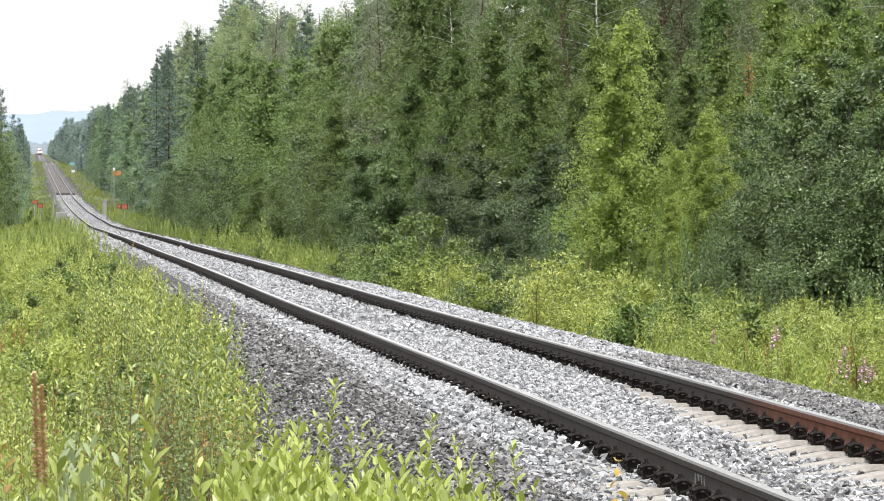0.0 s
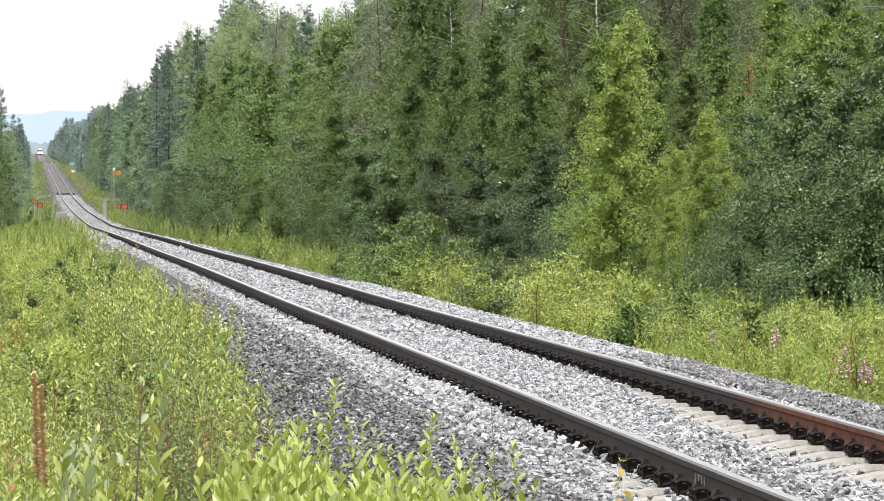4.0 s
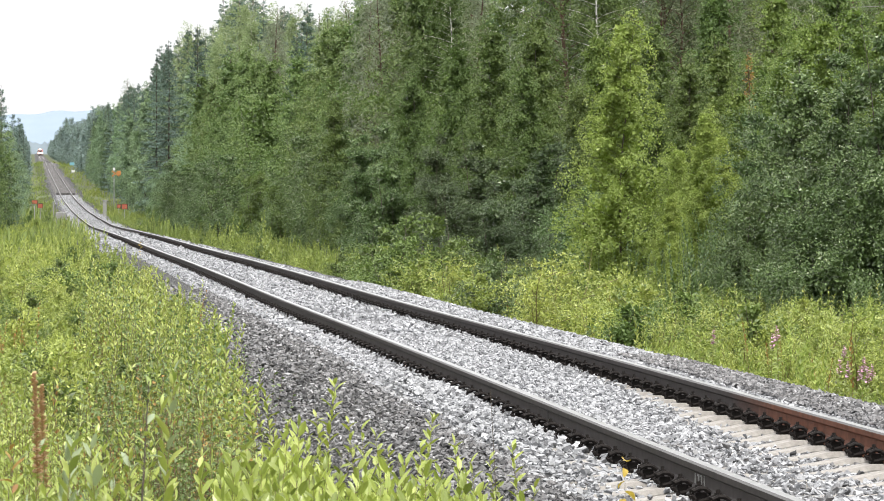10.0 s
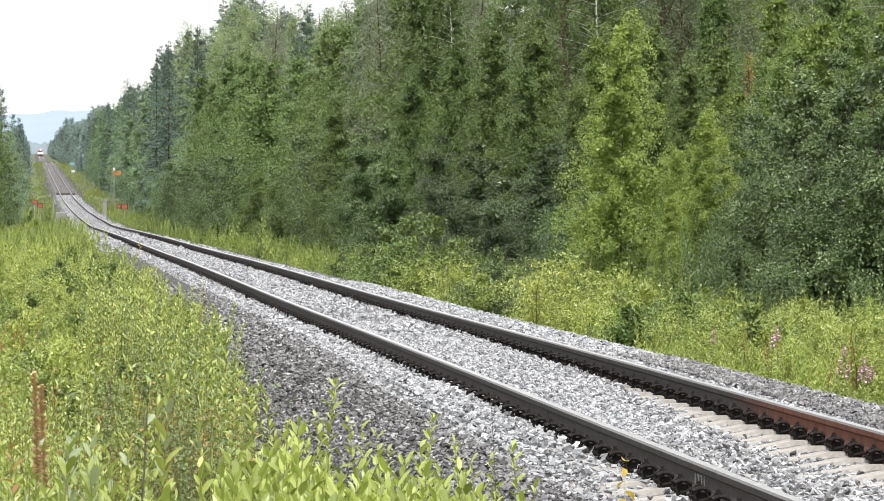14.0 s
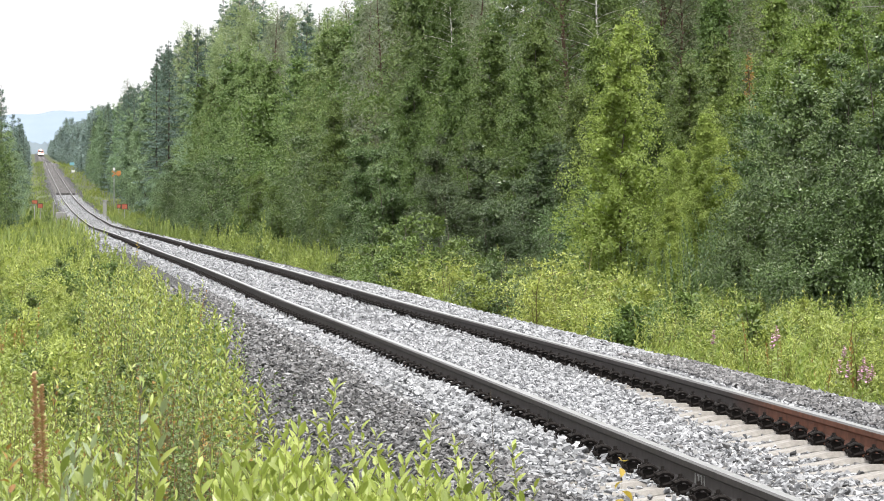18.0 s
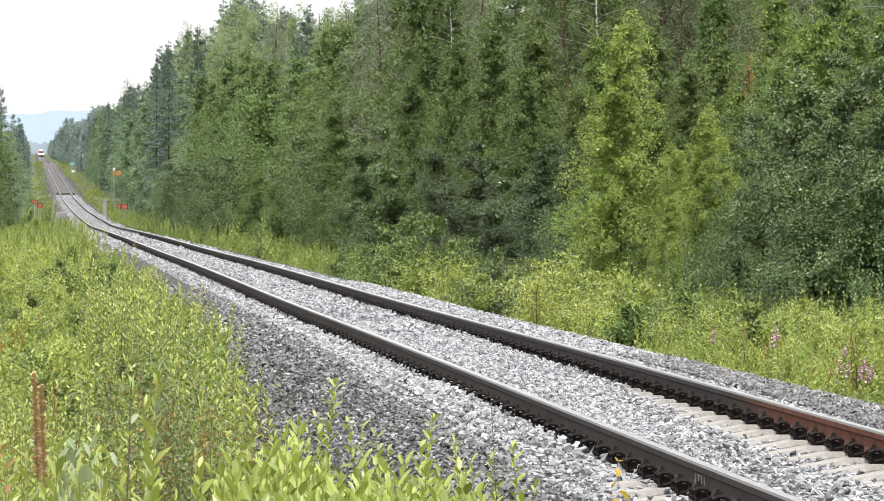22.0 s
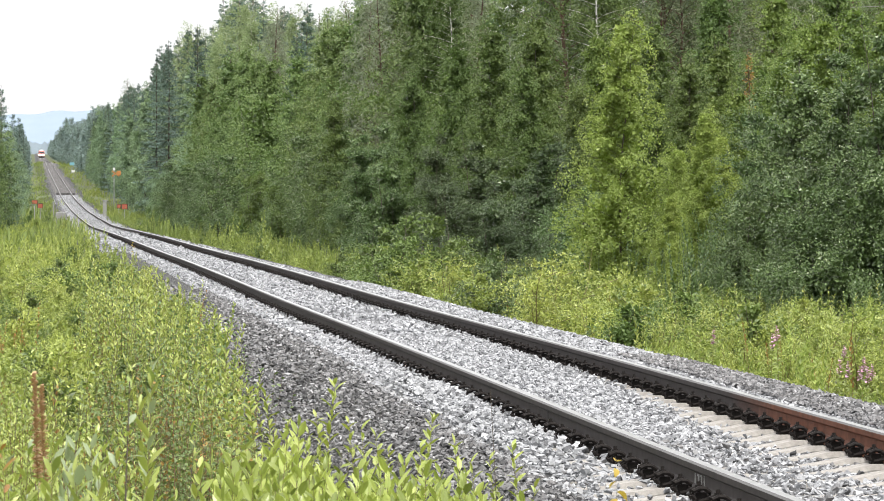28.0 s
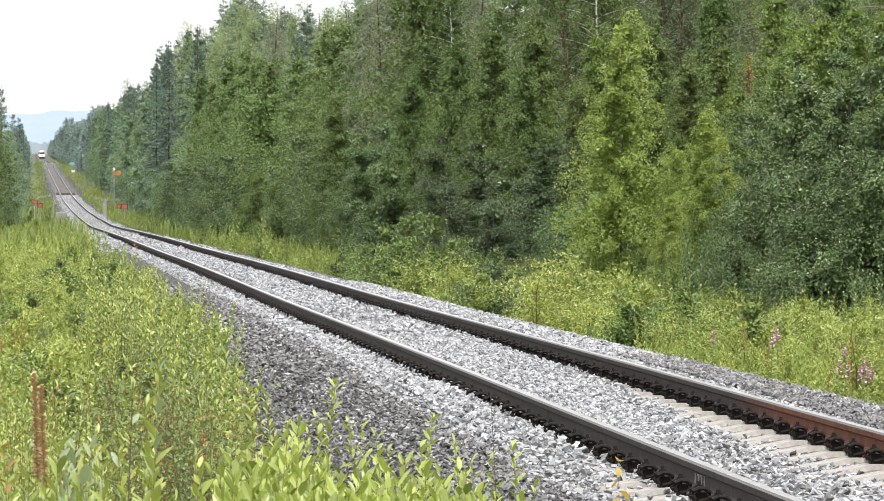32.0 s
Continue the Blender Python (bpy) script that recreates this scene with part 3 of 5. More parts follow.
def sleeper_mesh():
    """A pre-stressed sleeper: high at the rail seats, low in the middle, with sloping sides."""
    st = ((-1.32, -0.05), (-1.28, -0.04), (-0.96, 0.0), (-0.64, 0.0), (-0.45, -0.035), (-0.28, -0.06), (0.28, -0.06), (0.45, -0.035), (0.64, 0.0), (0.96, 0.0), (1.28, -0.04), (1.32, -0.05))
    v, f = [], []
    for x, z in st:
        v += [(x, -0.15, -0.2), (x, -0.125, z - 0.03), (x, -0.095, z), (x, 0.095, z), (x, 0.125, z - 0.03), (x, 0.15, -0.2)]
    for i in range(len(st) - 1):
        for j in range(6):
            k = (j + 1) % 6
            f.append((i * 6 + j, i * 6 + k, i * 6 + 6 + k, i * 6 + 6 + j))
    n = len(v)
    f += [(0, 1, 4, 5), (1, 2, 3, 4), (n - 1, n - 2, n - 5, n - 6), (n - 2, n - 3, n - 4, n - 5)]
    return fast_mesh("sleeper", v, f, M["concrete"])


def clip_mesh():
    """A spring clamp: two thick bent loops held down by a bolt with a nut, on an iron guide plate."""
    bx = lambda x0, x1, y0, y1, z0, z1: (np.array([(x0, y0, z0), (x1, y0, z0), (x1, y1, z0), (x0, y1, z0), (x0, y0, z1), (x1, y0, z1), (x1, y1, z1), (x0, y1, z1)], float),
                                         np.array([(0, 3, 2, 1), (4, 5, 6, 7), (0, 1, 5, 4), (1, 2, 6, 5), (2, 3, 7, 6), (3, 0, 4, 7)]))
    pieces = [bx(-0.075, 0.005, -0.03, 0.03, 0.0, 0.012), bx(-0.01, 0.03, -0.03, 0.03, 0.01, 0.024)]
    a = np.linspace(-0.55 * np.pi, 1.25 * np.pi, 9)
    for sy in (-1, 1):
        loop = np.c_[-0.042 + 0.05 * np.cos(a), sy * (0.026 + 0.016 * np.sin(a * 0.5 + 0.6)), 0.05 + 0.036 * np.sin(a)]
        pieces.append(tube(np.concatenate([[(0.02, sy * 0.04, 0.03)], loop]), np.full(10, 0.013), 6))
    pieces.append(bx(-0.07, -0.01, -0.022, 0.022, 0.01, 0.062))
    pieces += [tube([(-0.05, 0, 0.0), (-0.05, 0, 0.118)], [0.012, 0.012], 6), tube([(-0.05, 0, 0.074), (-0.05, 0, 0.1)], [0.024, 0.022], 6), bx(-0.066, -0.034, -0.016, 0.016, 0.098, 0.102)]
    v, f = merge(pieces)
    return fast_mesh("fastening_clip", v, f, M["clip"])


# chalk scrawl and a weld on the near rail
M["chalk"] = plain_material("white_chalk_paint", (0.13, 0.13, 0.125), (0.3, 0.3, 0.29), 40, 0.9, 0, 0)
M["weld"] = plain_material("dark_weld_steel", (0.012, 0.01, 0.009), (0.02, 0.017, 0.015), 40, 0.8, 0, 0)
web_x = -GAUGE / 2 - 0.0105
scrawl = part("chalk_mark", bpy.data.meshes.new("chalk_mark"), track, "white chalk scrawl on the rail web")
bm = bmesh.new()
for k, dy in enumerate((0.0, 0.09, 0.18, 0.30)):
    yy = 21.35 + dy
    zz = float(rail_z(yy))
    xx = float(mid_x(yy)) + web_x
    box_into(bm, xx - 0.001, xx + 0.001, yy, yy + 0.028, zz - 0.125, zz - 0.068)
    if k in (1, 2):
        box_into(bm, xx - 0.001, xx + 0.001, yy + 0.03, yy + 0.07, zz - 0.082, zz - 0.07)
bm.to_mesh(scrawl.data)
bm.free()
scrawl.data.materials.append(M["chalk"])
part("weld", box_mesh("weld", M["weld"], float(mid_x(28.0)) - GAUGE / 2 - 0.0125, float(mid_x(28.0)) - GAUGE / 2 + 0.0125, 27.97, 28.03, float(rail_z(28)) - 0.155, float(rail_z(28)) - 0.052), track, "dark weld in the rail")

SLEEPER, CLIP = sleeper_mesh(), clip_mesh()
SLEEPER_TOP = -0.178
CLIP_SPOTS = [(s * GAUGE / 2 + side * 0.075, side) for s in (-1, 1) for side in (-1, 1)]
cv = np.empty(len(CLIP.vertices) * 3, np.float32)
CLIP.vertices.foreach_get("co", cv)
cv = cv.reshape(-1, 3)
far_clips = []
for i in range(-34, 290):
    y = 16.6 + 0.61 * i
    g = (float(rail_z(y + 0.5)) - float(rail_z(y - 0.5)))
    sl = part("sleeper", SLEEPER, track)
    sl.matrix_basis = pose(float(mid_x(y)), y, float(rail_z(y)) + SLEEPER_TOP, math.degrees(math.atan(g)), 0, random.uniform(-0.25, 0.25))
    for cx, side in CLIP_SPOTS:
        if side > 0 and i >= 74:
            continue
        if i < 74:
            c = part("fastening_clip", CLIP, sl)
            c.matrix_basis = pose(cx, 0, 0, 0, 0, 0 if side < 0 else 180)
        else:
            far_clips.append(cv * np.array([-side, -side, 1.0]) + np.array([float(mid_x(y)) + cx, y, float(rail_z(y)) + SLEEPER_TOP]))
cf = np.array([tuple(p.vertices) for p in CLIP.polygons])
v, f = merge([(a, cf) for a in far_clips])
tagged(part("fastening_row", fast_mesh("fastening_row", v, f, M["clip"]), track, "black rail clips far down the line"), kind="stuff")


# ---- trees ----
tree_kind("alder_a", "alder_tree", broadleaf(1, 7.4, 2.5, 24000, 0.072, 0.02, 0.55, 44, 0.1, 3, 0.045), "bark", "alder", "dark green broadleaf alder tree at the forest edge")
tree_kind("alder_b", "alder_tree", broadleaf(2, 6.8, 2.4, 22000, 0.072, 0.02, 0.5, 40, 0.1, 2, 0.05), "bark", "alder", "dense dark green alder at the forest edge")
tree_kind("alder_s", "alder_tree", broadleaf(15, 4.4, 2.3, 17000, 0.078, 0.0, 0.42, 34, 0.1, 4, 0.035), "bark", "alder", "low dark green alder with glossy leaves at the forest edge")
tree_kind("birch_a", "birch_tree", broadleaf(3, 7.6, 2.3, 28000, 0.056, 0.02, 0.85, 76, 0.25, 1, 0.035, 0.85, 0.75), "bark", "young", "bright yellow-green young birch tree")
tree_kind("birch_b", "birch_tree", broadleaf(4, 10, 2.5, 22000, 0.075, 0.04, 0.65, 76, 0.35, 1, 0.05, 0.85), "bark", "birch", "green birch tree with drooping leaves")
tree_kind("birch_tall", "birch_tree", broadleaf(5, 20, 3.3, 19000, 0.115, 0.08, 0.5, 110, 0.4, 1, 0.1, 0.75, 0.68, 1.7), "birchbark", "birch", "tall birch with a white trunk")
tree_kind("alder_m", "alder_tree", broadleaf(6, 8, 2.6, 11000, 0.098, 0.02, 0.55, 40, 0.1, 2, 0.035, 1.0, 0.68, 2.1), "bark", "alder", "leafy green alder in the forest edge")
tree_kind("birch_m", "birch_tree", broadleaf(7, 9.5, 2.4, 11000, 0.095, 0.03, 0.7, 52, 0.25, 1, 0.045, 0.9, 0.68, 2.1), "bark", "midleaf", "leafy green birch in the forest edge")
tree_kind("willow_m", "willow_tree", broadleaf(8, 6.5, 2.8, 11000, 0.098, 0.0, 0.45, 38, 0.1, 4, 0.03, 1.0, 0.68, 2.1), "bark", "birch", "broad green willow in the forest edge")
tree_kind("spruce_m", "spruce_tree", conifer(9, 19, 3.0, 9000, 0.3), "bark", "spruce", "tall dark green spruce tree")
tree_kind("pine_m", "pine_tree", broadleaf(10, 18, 3.0, 8000, 0.24, 0.2, 0.55, 90, 0.0, 1, 0.15, 0.8, 0.26, 1.1), "pinebark", "pine", "tall grey-green pine with a reddish trunk")
tree_kind("pine_n", "pine_tree", broadleaf(16, 18, 3.1, 14000, 0.18, 0.12, 0.5, 100, 0.0, 1, 0.15, 0.8, 0.26, 1.1), "pinebark", "pine", "tall grey-green pine with a reddish trunk")
tree_kind("alder_f", "alder_tree", broadleaf(12, 8, 2.4, 1500, 0.32, 0.02, 0.6, 30, 0.1, 1), "bark", "hazyleaf", "broadleaf tree far along the line")
tree_kind("birch_f", "birch_tree", broadleaf(13, 11, 2.0, 1900, 0.28, 0.03, 0.7, 40, 0.3, 1), "bark", "hazyleaf", "birch tree far along the line")
tree_kind("spruce_g", "spruce_tree", conifer(17, 19, 2.9, 8000, 0.27), "bark", "farspruce", "slender spruce tree far along the line")
tree_kind("spruce_f", "spruce_tree", conifer(14, 19, 2.8, 1600, 0.7), "bark", "hazyleaf", "spruce tree far along the line")

M["sunny"] = leaf_material("light_birch_leaf", (0.07, 0.11, 0.022), (0.175, 0.245, 0.055), (0.34, 0.40, 0.13), 0.42, 0.28, 0.5, 0.3)
b_name, b_trunk, b_crown, b_label, b_cat = KINDS["birch_b"]
b_crown = b_crown.copy()
b_crown.materials[0] = M["sunny"]
t_name, t_trunk, t_crown, t_label, t_cat = KINDS["birch_tall"]
t_crown = t_crown.copy()
t_crown.materials[0] = M["sunny"]
KINDS["birch_light"] = (t_name, t_trunk, t_crown, "tall light green birch above the forest edge", t_cat)
KINDS["birch_c"] = (b_name, b_trunk, b_crown, "light green birch tree with small glossy leaves", b_cat)

tree_kind("birch_g", "birch_tree", broadleaf(18, 11, 2.2, 6000, 0.16, 0.03, 0.7, 46, 0.3, 1), "bark", "farleaf", "birch tree far along the line")
# copies for trees farther off, with distance haze put into the leaf colour
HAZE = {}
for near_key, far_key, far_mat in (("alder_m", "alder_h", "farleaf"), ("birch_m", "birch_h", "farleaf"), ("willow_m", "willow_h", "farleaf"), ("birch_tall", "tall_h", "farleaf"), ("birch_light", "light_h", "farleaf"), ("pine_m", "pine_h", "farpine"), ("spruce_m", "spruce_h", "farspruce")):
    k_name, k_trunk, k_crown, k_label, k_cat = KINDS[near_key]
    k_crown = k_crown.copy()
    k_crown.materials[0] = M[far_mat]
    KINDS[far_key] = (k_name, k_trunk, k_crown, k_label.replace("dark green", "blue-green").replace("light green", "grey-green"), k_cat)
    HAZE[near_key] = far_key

k_name, k_trunk, k_crown, k_label, k_cat = KINDS["spruce_f"]
k_crown = k_crown.copy()
k_crown.materials[0] = M["spruce"]
KINDS["spruce_d"] = (k_name, k_trunk, k_crown, "dark green spruce deep in the forest", k_cat)

tree_kind("spruce_r", "spruce_tree", conifer(19, 9, 0.9, 1500, 0.14), "pinebark", "red", "dying spruce with rust-brown needles in the forest edge")
# far birch copies: haze makes this leaf colour paler
M["hazybirch"] = leaf_material("haze_tinted_birch_leaf", (0.19, 0.245, 0.125), (0.285, 0.35, 0.19), (0.39, 0.45, 0.265), 0.5, 0.3, 0.2)
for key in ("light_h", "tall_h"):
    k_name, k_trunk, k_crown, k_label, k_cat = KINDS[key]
    k_crown.materials[0] = M["hazybirch"]
# the alder crowns again, with the forest edge's shade put into the leaf colour
M["shadedalder"] = leaf_material("shaded_alder_leaf", (0.022, 0.038, 0.013), (0.06, 0.095, 0.034), (0.175, 0.225, 0.10), 0.32, 0.1, 0.5)
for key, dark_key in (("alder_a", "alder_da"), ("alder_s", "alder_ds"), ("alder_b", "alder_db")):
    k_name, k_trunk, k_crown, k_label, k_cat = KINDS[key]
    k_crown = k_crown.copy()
    k_crown.materials[0] = M["shadedalder"]
    KINDS[dark_key] = (k_name, k_trunk, k_crown, "deep green alder at the forest edge, shade in its leaf colour", k_cat)
rngt = random.Random(3)
EDGE = "forest edge trees"
TALL = {"alder_da": 7.4, "alder_ds": 4.4, "alder_db": 6.8, "spruce_r": 9.0, "alder_a": 7.4, "alder_b": 6.8, "alder_s": 4.4, "birch_a": 7.6, "birch_b": 10.0, "birch_c": 10.0, "birch_tall": 20.0, "birch_light": 20.0, "pine_m": 18.0, "pine_n": 18.0, "spruce_m": 19.0, "alder_m": 8.0, "birch_m": 9.5, "willow_m": 6.5, "alder_f": 8.0, "birch_f": 11.0, "spruce_g": 19.0, "spruce_f": 19.0, "birch_g": 11.0}
TALL.update({HAZE[k]: TALL[k] for k in HAZE})


def plant_top(key, px, dist, top, turn, group=EDGE):
    """A tree by bearing and distance, as tall as the line of sight to its tip."""
    x, y = plan_at(px, dist)
    h = EYE[2] - (top - 280) / 7074.0 * dist - float(ground_z(x, y))
    # beyond a set distance the copy with haze in its colour stands here
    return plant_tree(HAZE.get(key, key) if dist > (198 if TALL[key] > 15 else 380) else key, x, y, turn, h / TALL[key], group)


SKYLINE = ((58, 300), (75, 262), (100, 230), (118, 206), (150, 206), (175, 184), (208, 176), (232, 138), (258, 146), (284, 84), (310, 60), (338, 32), (372, 46), (396, 2), (430, -40), (470, -25), (495, 0), (530, 6), (560, 12), (600, 0), (630, -25), (660, -60), (900, -200), (1700, -200))


def plant_under(key, x, y, turn, size, group, drop_by=0.0):
    """A tree of the back rows, no taller than the line that the wood draws against the sky."""
    px = 784 + 7074.0 * math.tan(math.atan2(x, y) - radians(5.855))
    top = np.interp(px, [a for a, _ in SKYLINE], [b for _, b in SKYLINE]) + drop_by
    h = EYE[2] - (top - 280) / 7074.0 * math.hypot(x, y) - float(ground_z(x, y))
    # farther rows take the copy with haze in its colour
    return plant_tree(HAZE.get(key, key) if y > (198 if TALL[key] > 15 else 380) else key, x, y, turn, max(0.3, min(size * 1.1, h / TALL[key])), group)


# the nearest trees, each in its place: kind, bearing, distance, tip, turn
for key, px, dist, top, turn in (
        ("alder_a", 1500, 80, 45, 20), ("alder_b", 1425, 84, 85, 150), ("alder_a", 1595, 78, 10, 80), ("alder_s", 1330, 87, 330, 60), ("alder_b", 1365, 89, 165, 220), ("alder_s", 1455, 79, 300, 290), ("alder_s", 1545, 77, 280, 120),
        ("birch_b", 1215, 116, 75, 140), ("birch_b", 1290, 118, 45, 10), ("birch_b", 1350, 112, 90, 250), ("birch_c", 1430, 107, 5, 60), ("birch_c", 1525, 104, -30, 330), ("birch_b", 1165, 126, 0, 95),
        ("birch_b", 1255, 130, -60, 185), ("birch_c", 1390, 120, -50, 15), ("birch_c", 1050, 132, 25, 215), ("birch_b", 960, 140, -10, 75), ("birch_b", 1470, 122, -80, 145),
        ("birch_c", 1470, 94, -10, 0), ("birch_c", 1395, 95, 60, 90), ("birch_c", 1560, 92, -30, 200), ("birch_c", 1318, 99, 130, 30), ("birch_c", 1625, 92, -30, 70),
        ("spruce_r", 1328, 118, 82, 0), ("birch_a", 1092, 99, -6, 0), ("birch_a", 1244, 96, 168, 120), ("birch_a", 1180, 94, 330, 60), ("birch_a", 1290, 97, 215, 200), ("birch_a", 1215, 98, 240, 270), ("alder_s", 1040, 104, 300, 200), ("birch_a", 1275, 101, 270, 10),
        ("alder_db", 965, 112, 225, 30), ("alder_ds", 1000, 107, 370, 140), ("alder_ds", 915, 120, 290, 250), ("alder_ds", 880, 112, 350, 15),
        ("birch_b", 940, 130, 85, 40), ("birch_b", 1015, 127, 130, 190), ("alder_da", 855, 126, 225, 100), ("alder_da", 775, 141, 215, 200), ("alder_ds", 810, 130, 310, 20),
        ("birch_b", 810, 152, 45, 300), ("birch_b", 885, 144, 15, 20), ("birch_b", 735, 162, 105, 110), ("alder_s", 700, 154, 275, 10), ("alder_a", 645, 170, 215, 330),
        ("birch_b", 600, 186, 150, 70), ("birch_tall", 1064, 142, -260, 0), ("birch_tall", 995, 152, -300, 60), ("birch_tall", 1262, 150, -200, 130), ("birch_tall", 905, 165, -200, 200),
        ("pine_n", 1379, 140, -250, 0), ("pine_n", 1215, 148, -200, 90), ("pine_n", 1300, 145, -180, 40), ("pine_n", 1510, 140, -260, 150), ("birch_tall", 1445, 142, -260, 0),
        ("birch_light", 455, 380, 5, 0), ("birch_light", 512, 330, -8, 90), ("birch_light", 575, 290, -2, 180), ("birch_light", 480, 350, 30, 30), ("birch_light", 345, 470, 35, 60),
        ("pine_m", 690, 205, -70, 0), ("pine_m", 650, 212, -35, 70), ("pine_m", 728, 197, -90, 150), ("birch_tall", 800, 190, -140, 20), ("birch_tall", 1585, 126, -150, 20), ("birch_tall", 1430, 150, -300, 77)):
    plant_top(key, px, dist, top, turn)
# the edge further out, row behind row
edge_x = smooth_curve(((60, 16), (130, 15.8), (190, 14.0), (240, 12.6), (310, 11.0), (400, 12.6), (500, 13.4), (800, 12.8), (3200, 12.5)))
y = 176.0
while y < 430:
    step = 4.4 + (y - 176) * 0.01
    plant_under(rngt.choice(["alder_m", "willow_m", "alder_m"]), edge_x(y) + 1.0 + rngt.uniform(-1.0, 1.3), y, rngt.uniform(0, 360), rngt.uniform(0.45, 0.75), EDGE)
    plant_under(rngt.choice(["birch_m", "birch_m", "birch_m", "willow_m"]), edge_x(y) + 4.7 + rngt.uniform(-1, 1), y + 1.5, rngt.uniform(0, 360), rngt.uniform(1.1, 1.5), EDGE)
    y += step
BACK = "forest trees behind the edge"
y = 172.0
while y < 560:
    plant_under(rngt.choice(["spruce_m", "pine_m", "birch_tall", "birch_light", "pine_m"]), edge_x(y) + 9 + rngt.uniform(-1.5, 1.5), y, rngt.uniform(0, 360), rngt.uniform(0.8, 1.1), BACK, rngt.uniform(15, 70))
    plant_under(rngt.choice(["spruce_m", "spruce_m", "birch_tall", "pine_m"]), edge_x(y) + 14 + rngt.uniform(-1.5, 2), y + 3, rngt.uniform(0, 360), rngt.uniform(1.0, 1.35), BACK, rngt.uniform(0, 35))
    y += 9.0
y = 430.0
while y < 3000:
    plant_under(rngt.choice(["alder_f", "birch_f", "birch_f"] if y > 850 else ["birch_g", "birch_g", "birch_g", "spruce_g"]), edge_x(y) + rngt.uniform(-0.8, 1.8), y, rngt.uniform(0, 360), rngt.uniform(0.85, 1.3), "far forest edge trees", 10)
    plant_under(rngt.choice(["spruce_g", "birch_g", "birch_g"] if y < 1000 else ["spruce_f", "birch_f", "birch_f"]), edge_x(y) + 7 + rngt.uniform(-3, 3), y + 4, rngt.uniform(0, 360), rngt.uniform(1.0, 1.6), "far forest trees", rngt.uniform(0, 12))
    y += 6.0 + (y - 430) * 0.011
y = 300.0
while y < 900:
    plant_under(rngt.choice(["spruce_g", "birch_g", "pine_m"]), edge_x(y) + 19 + rngt.uniform(-2, 2), y, rngt.uniform(0, 360), rngt.uniform(1.2, 1.7), BACK, rngt.uniform(2, 30))
    y += 10 + (y - 300) * 0.01
# the trees that stand out against the sky
for key, px, dist, top, turn in (
        ("spruce_m", 284, 610, 78, 0), ("spruce_m", 300, 600, 70, 40), ("pine_m", 322, 560, 50, 90), ("birch_tall", 338, 530, 28, 10), ("birch_light", 356, 520, 50, 200), ("spruce_m", 378, 500, 46, 120), ("spruce_m", 398, 470, -4, 60),
        ("birch_light", 415, 450, -20, 30), ("pine_m", 233, 820, 134, 20), ("spruce_m", 248, 790, 146, 110), ("birch_g", 208, 860, 178, 30), ("spruce_m", 192, 900, 180, 80), ("birch_g", 175, 960, 184, 140), ("pine_m", 262, 720, 140, 220),
        ("spruce_m", 545, 300, 4, 300), ("birch_tall", 440, 420, -30, 250), ("spruce_m", 425, 440, -30, 20)):
    plant_top(key, px, dist, top, turn, BACK)
# a closed back row uphill behind the nearest trees
for k in range(11):
    x, y = plan_at(1000 + 62 * k, 150 + 9 * (k % 3))
    plant_tree(["pine_n", "birch_tall", "birch_tall"][k % 3], x, y, 37 * k, 1.0 + 0.06 * (k % 4), "forest trees behind the edge")
for k in range(30):
    x, y = plan_at(960 + 26 * k, 178 + 13 * (k % 4))
    plant_tree("spruce_d", x, y, 51 * k, 1.1 + 0.08 * (k % 3), "forest trees behind the edge")
# the other side of the line
for key, px, dist, top, turn in (("birch_m", -18, 290, 140, 0), ("spruce_g", 3, 330, 150, 40), ("alder_m", 4, 300, 240, 80), ("birch_h", -6, 345, 170, 120), ("alder_h", 12, 360, 262, 10), ("birch_h", 14, 400, 215, 60),
                                 ("spruce_g", 24, 470, 197, 30), ("spruce_g", 34, 500, 204, 100), ("birch_g", 20, 450, 262, 150), ("birch_g", 33, 520, 252, 20), ("spruce_g", 42, 600, 226, 200), ("birch_g", 42, 640, 262, 70),
                                 ("birch_f", 47, 780, 258, 10), ("spruce_f", 49, 900, 250, 90)):
    plant_top(key, px, dist, top, turn, "trees on the other side of the line")
y = 1050.0
while y < 2900:
    key = rngt.choice(["spruce_f", "birch_f", "alder_f"])
    plant_tree(key, -3.5 + rngt.uniform(-2, 1.0), y, rngt.uniform(0, 360), rngt.uniform(0.8, 1.1) * (0.62 if key == "spruce_f" else 1.0), "trees on the other side of the line")
    y += 22 + (y - 1050) * 0.02


# ---- meadow plants ----
def shoot(rng, h, leaves, leaf, slim=0.26, lean=0.1, stem=0.004, spread_out=0.75, start=0.15, sides=3, rise=(0.45, 1.7), leaf_of=blades):
    ts = np.linspace(0, 1, 4)
    az = rng.uniform(0, 2 * np.pi)
    bend = np.array([np.cos(az), np.sin(az), 0]) * lean * h
    path = np.c_[ts * 0, ts * 0, ts * h] + bend * (ts ** 2)[:, None]
    st = tube(path, stem * (1.15 - ts), sides)
    t = start + (1 - start) * (np.arange(leaves) + rng.random(leaves) * 0.6) / leaves
    p = np.c_[t * 0, t * 0, t * h] + bend * (t ** 2)[:, None]
    a = np.arange(leaves) * 2.4 + rng.uniform(0, 6)
    up = np.interp(t, [0, 1], rise)[:, None] + rng.normal(0, 0.25, (leaves, 1))
    d = np.c_[np.cos(a), np.sin(a), a * 0] * spread_out + np.array([0, 0, 1.0]) * up
    size = leaf * np.interp(t, [0, 0.5, 1], [0.9, 1.05, 0.65]) * rng.uniform(0.75, 1.2, leaves)
    return st, leaf_of(p, d, size, size * slim, rng, 0.2)


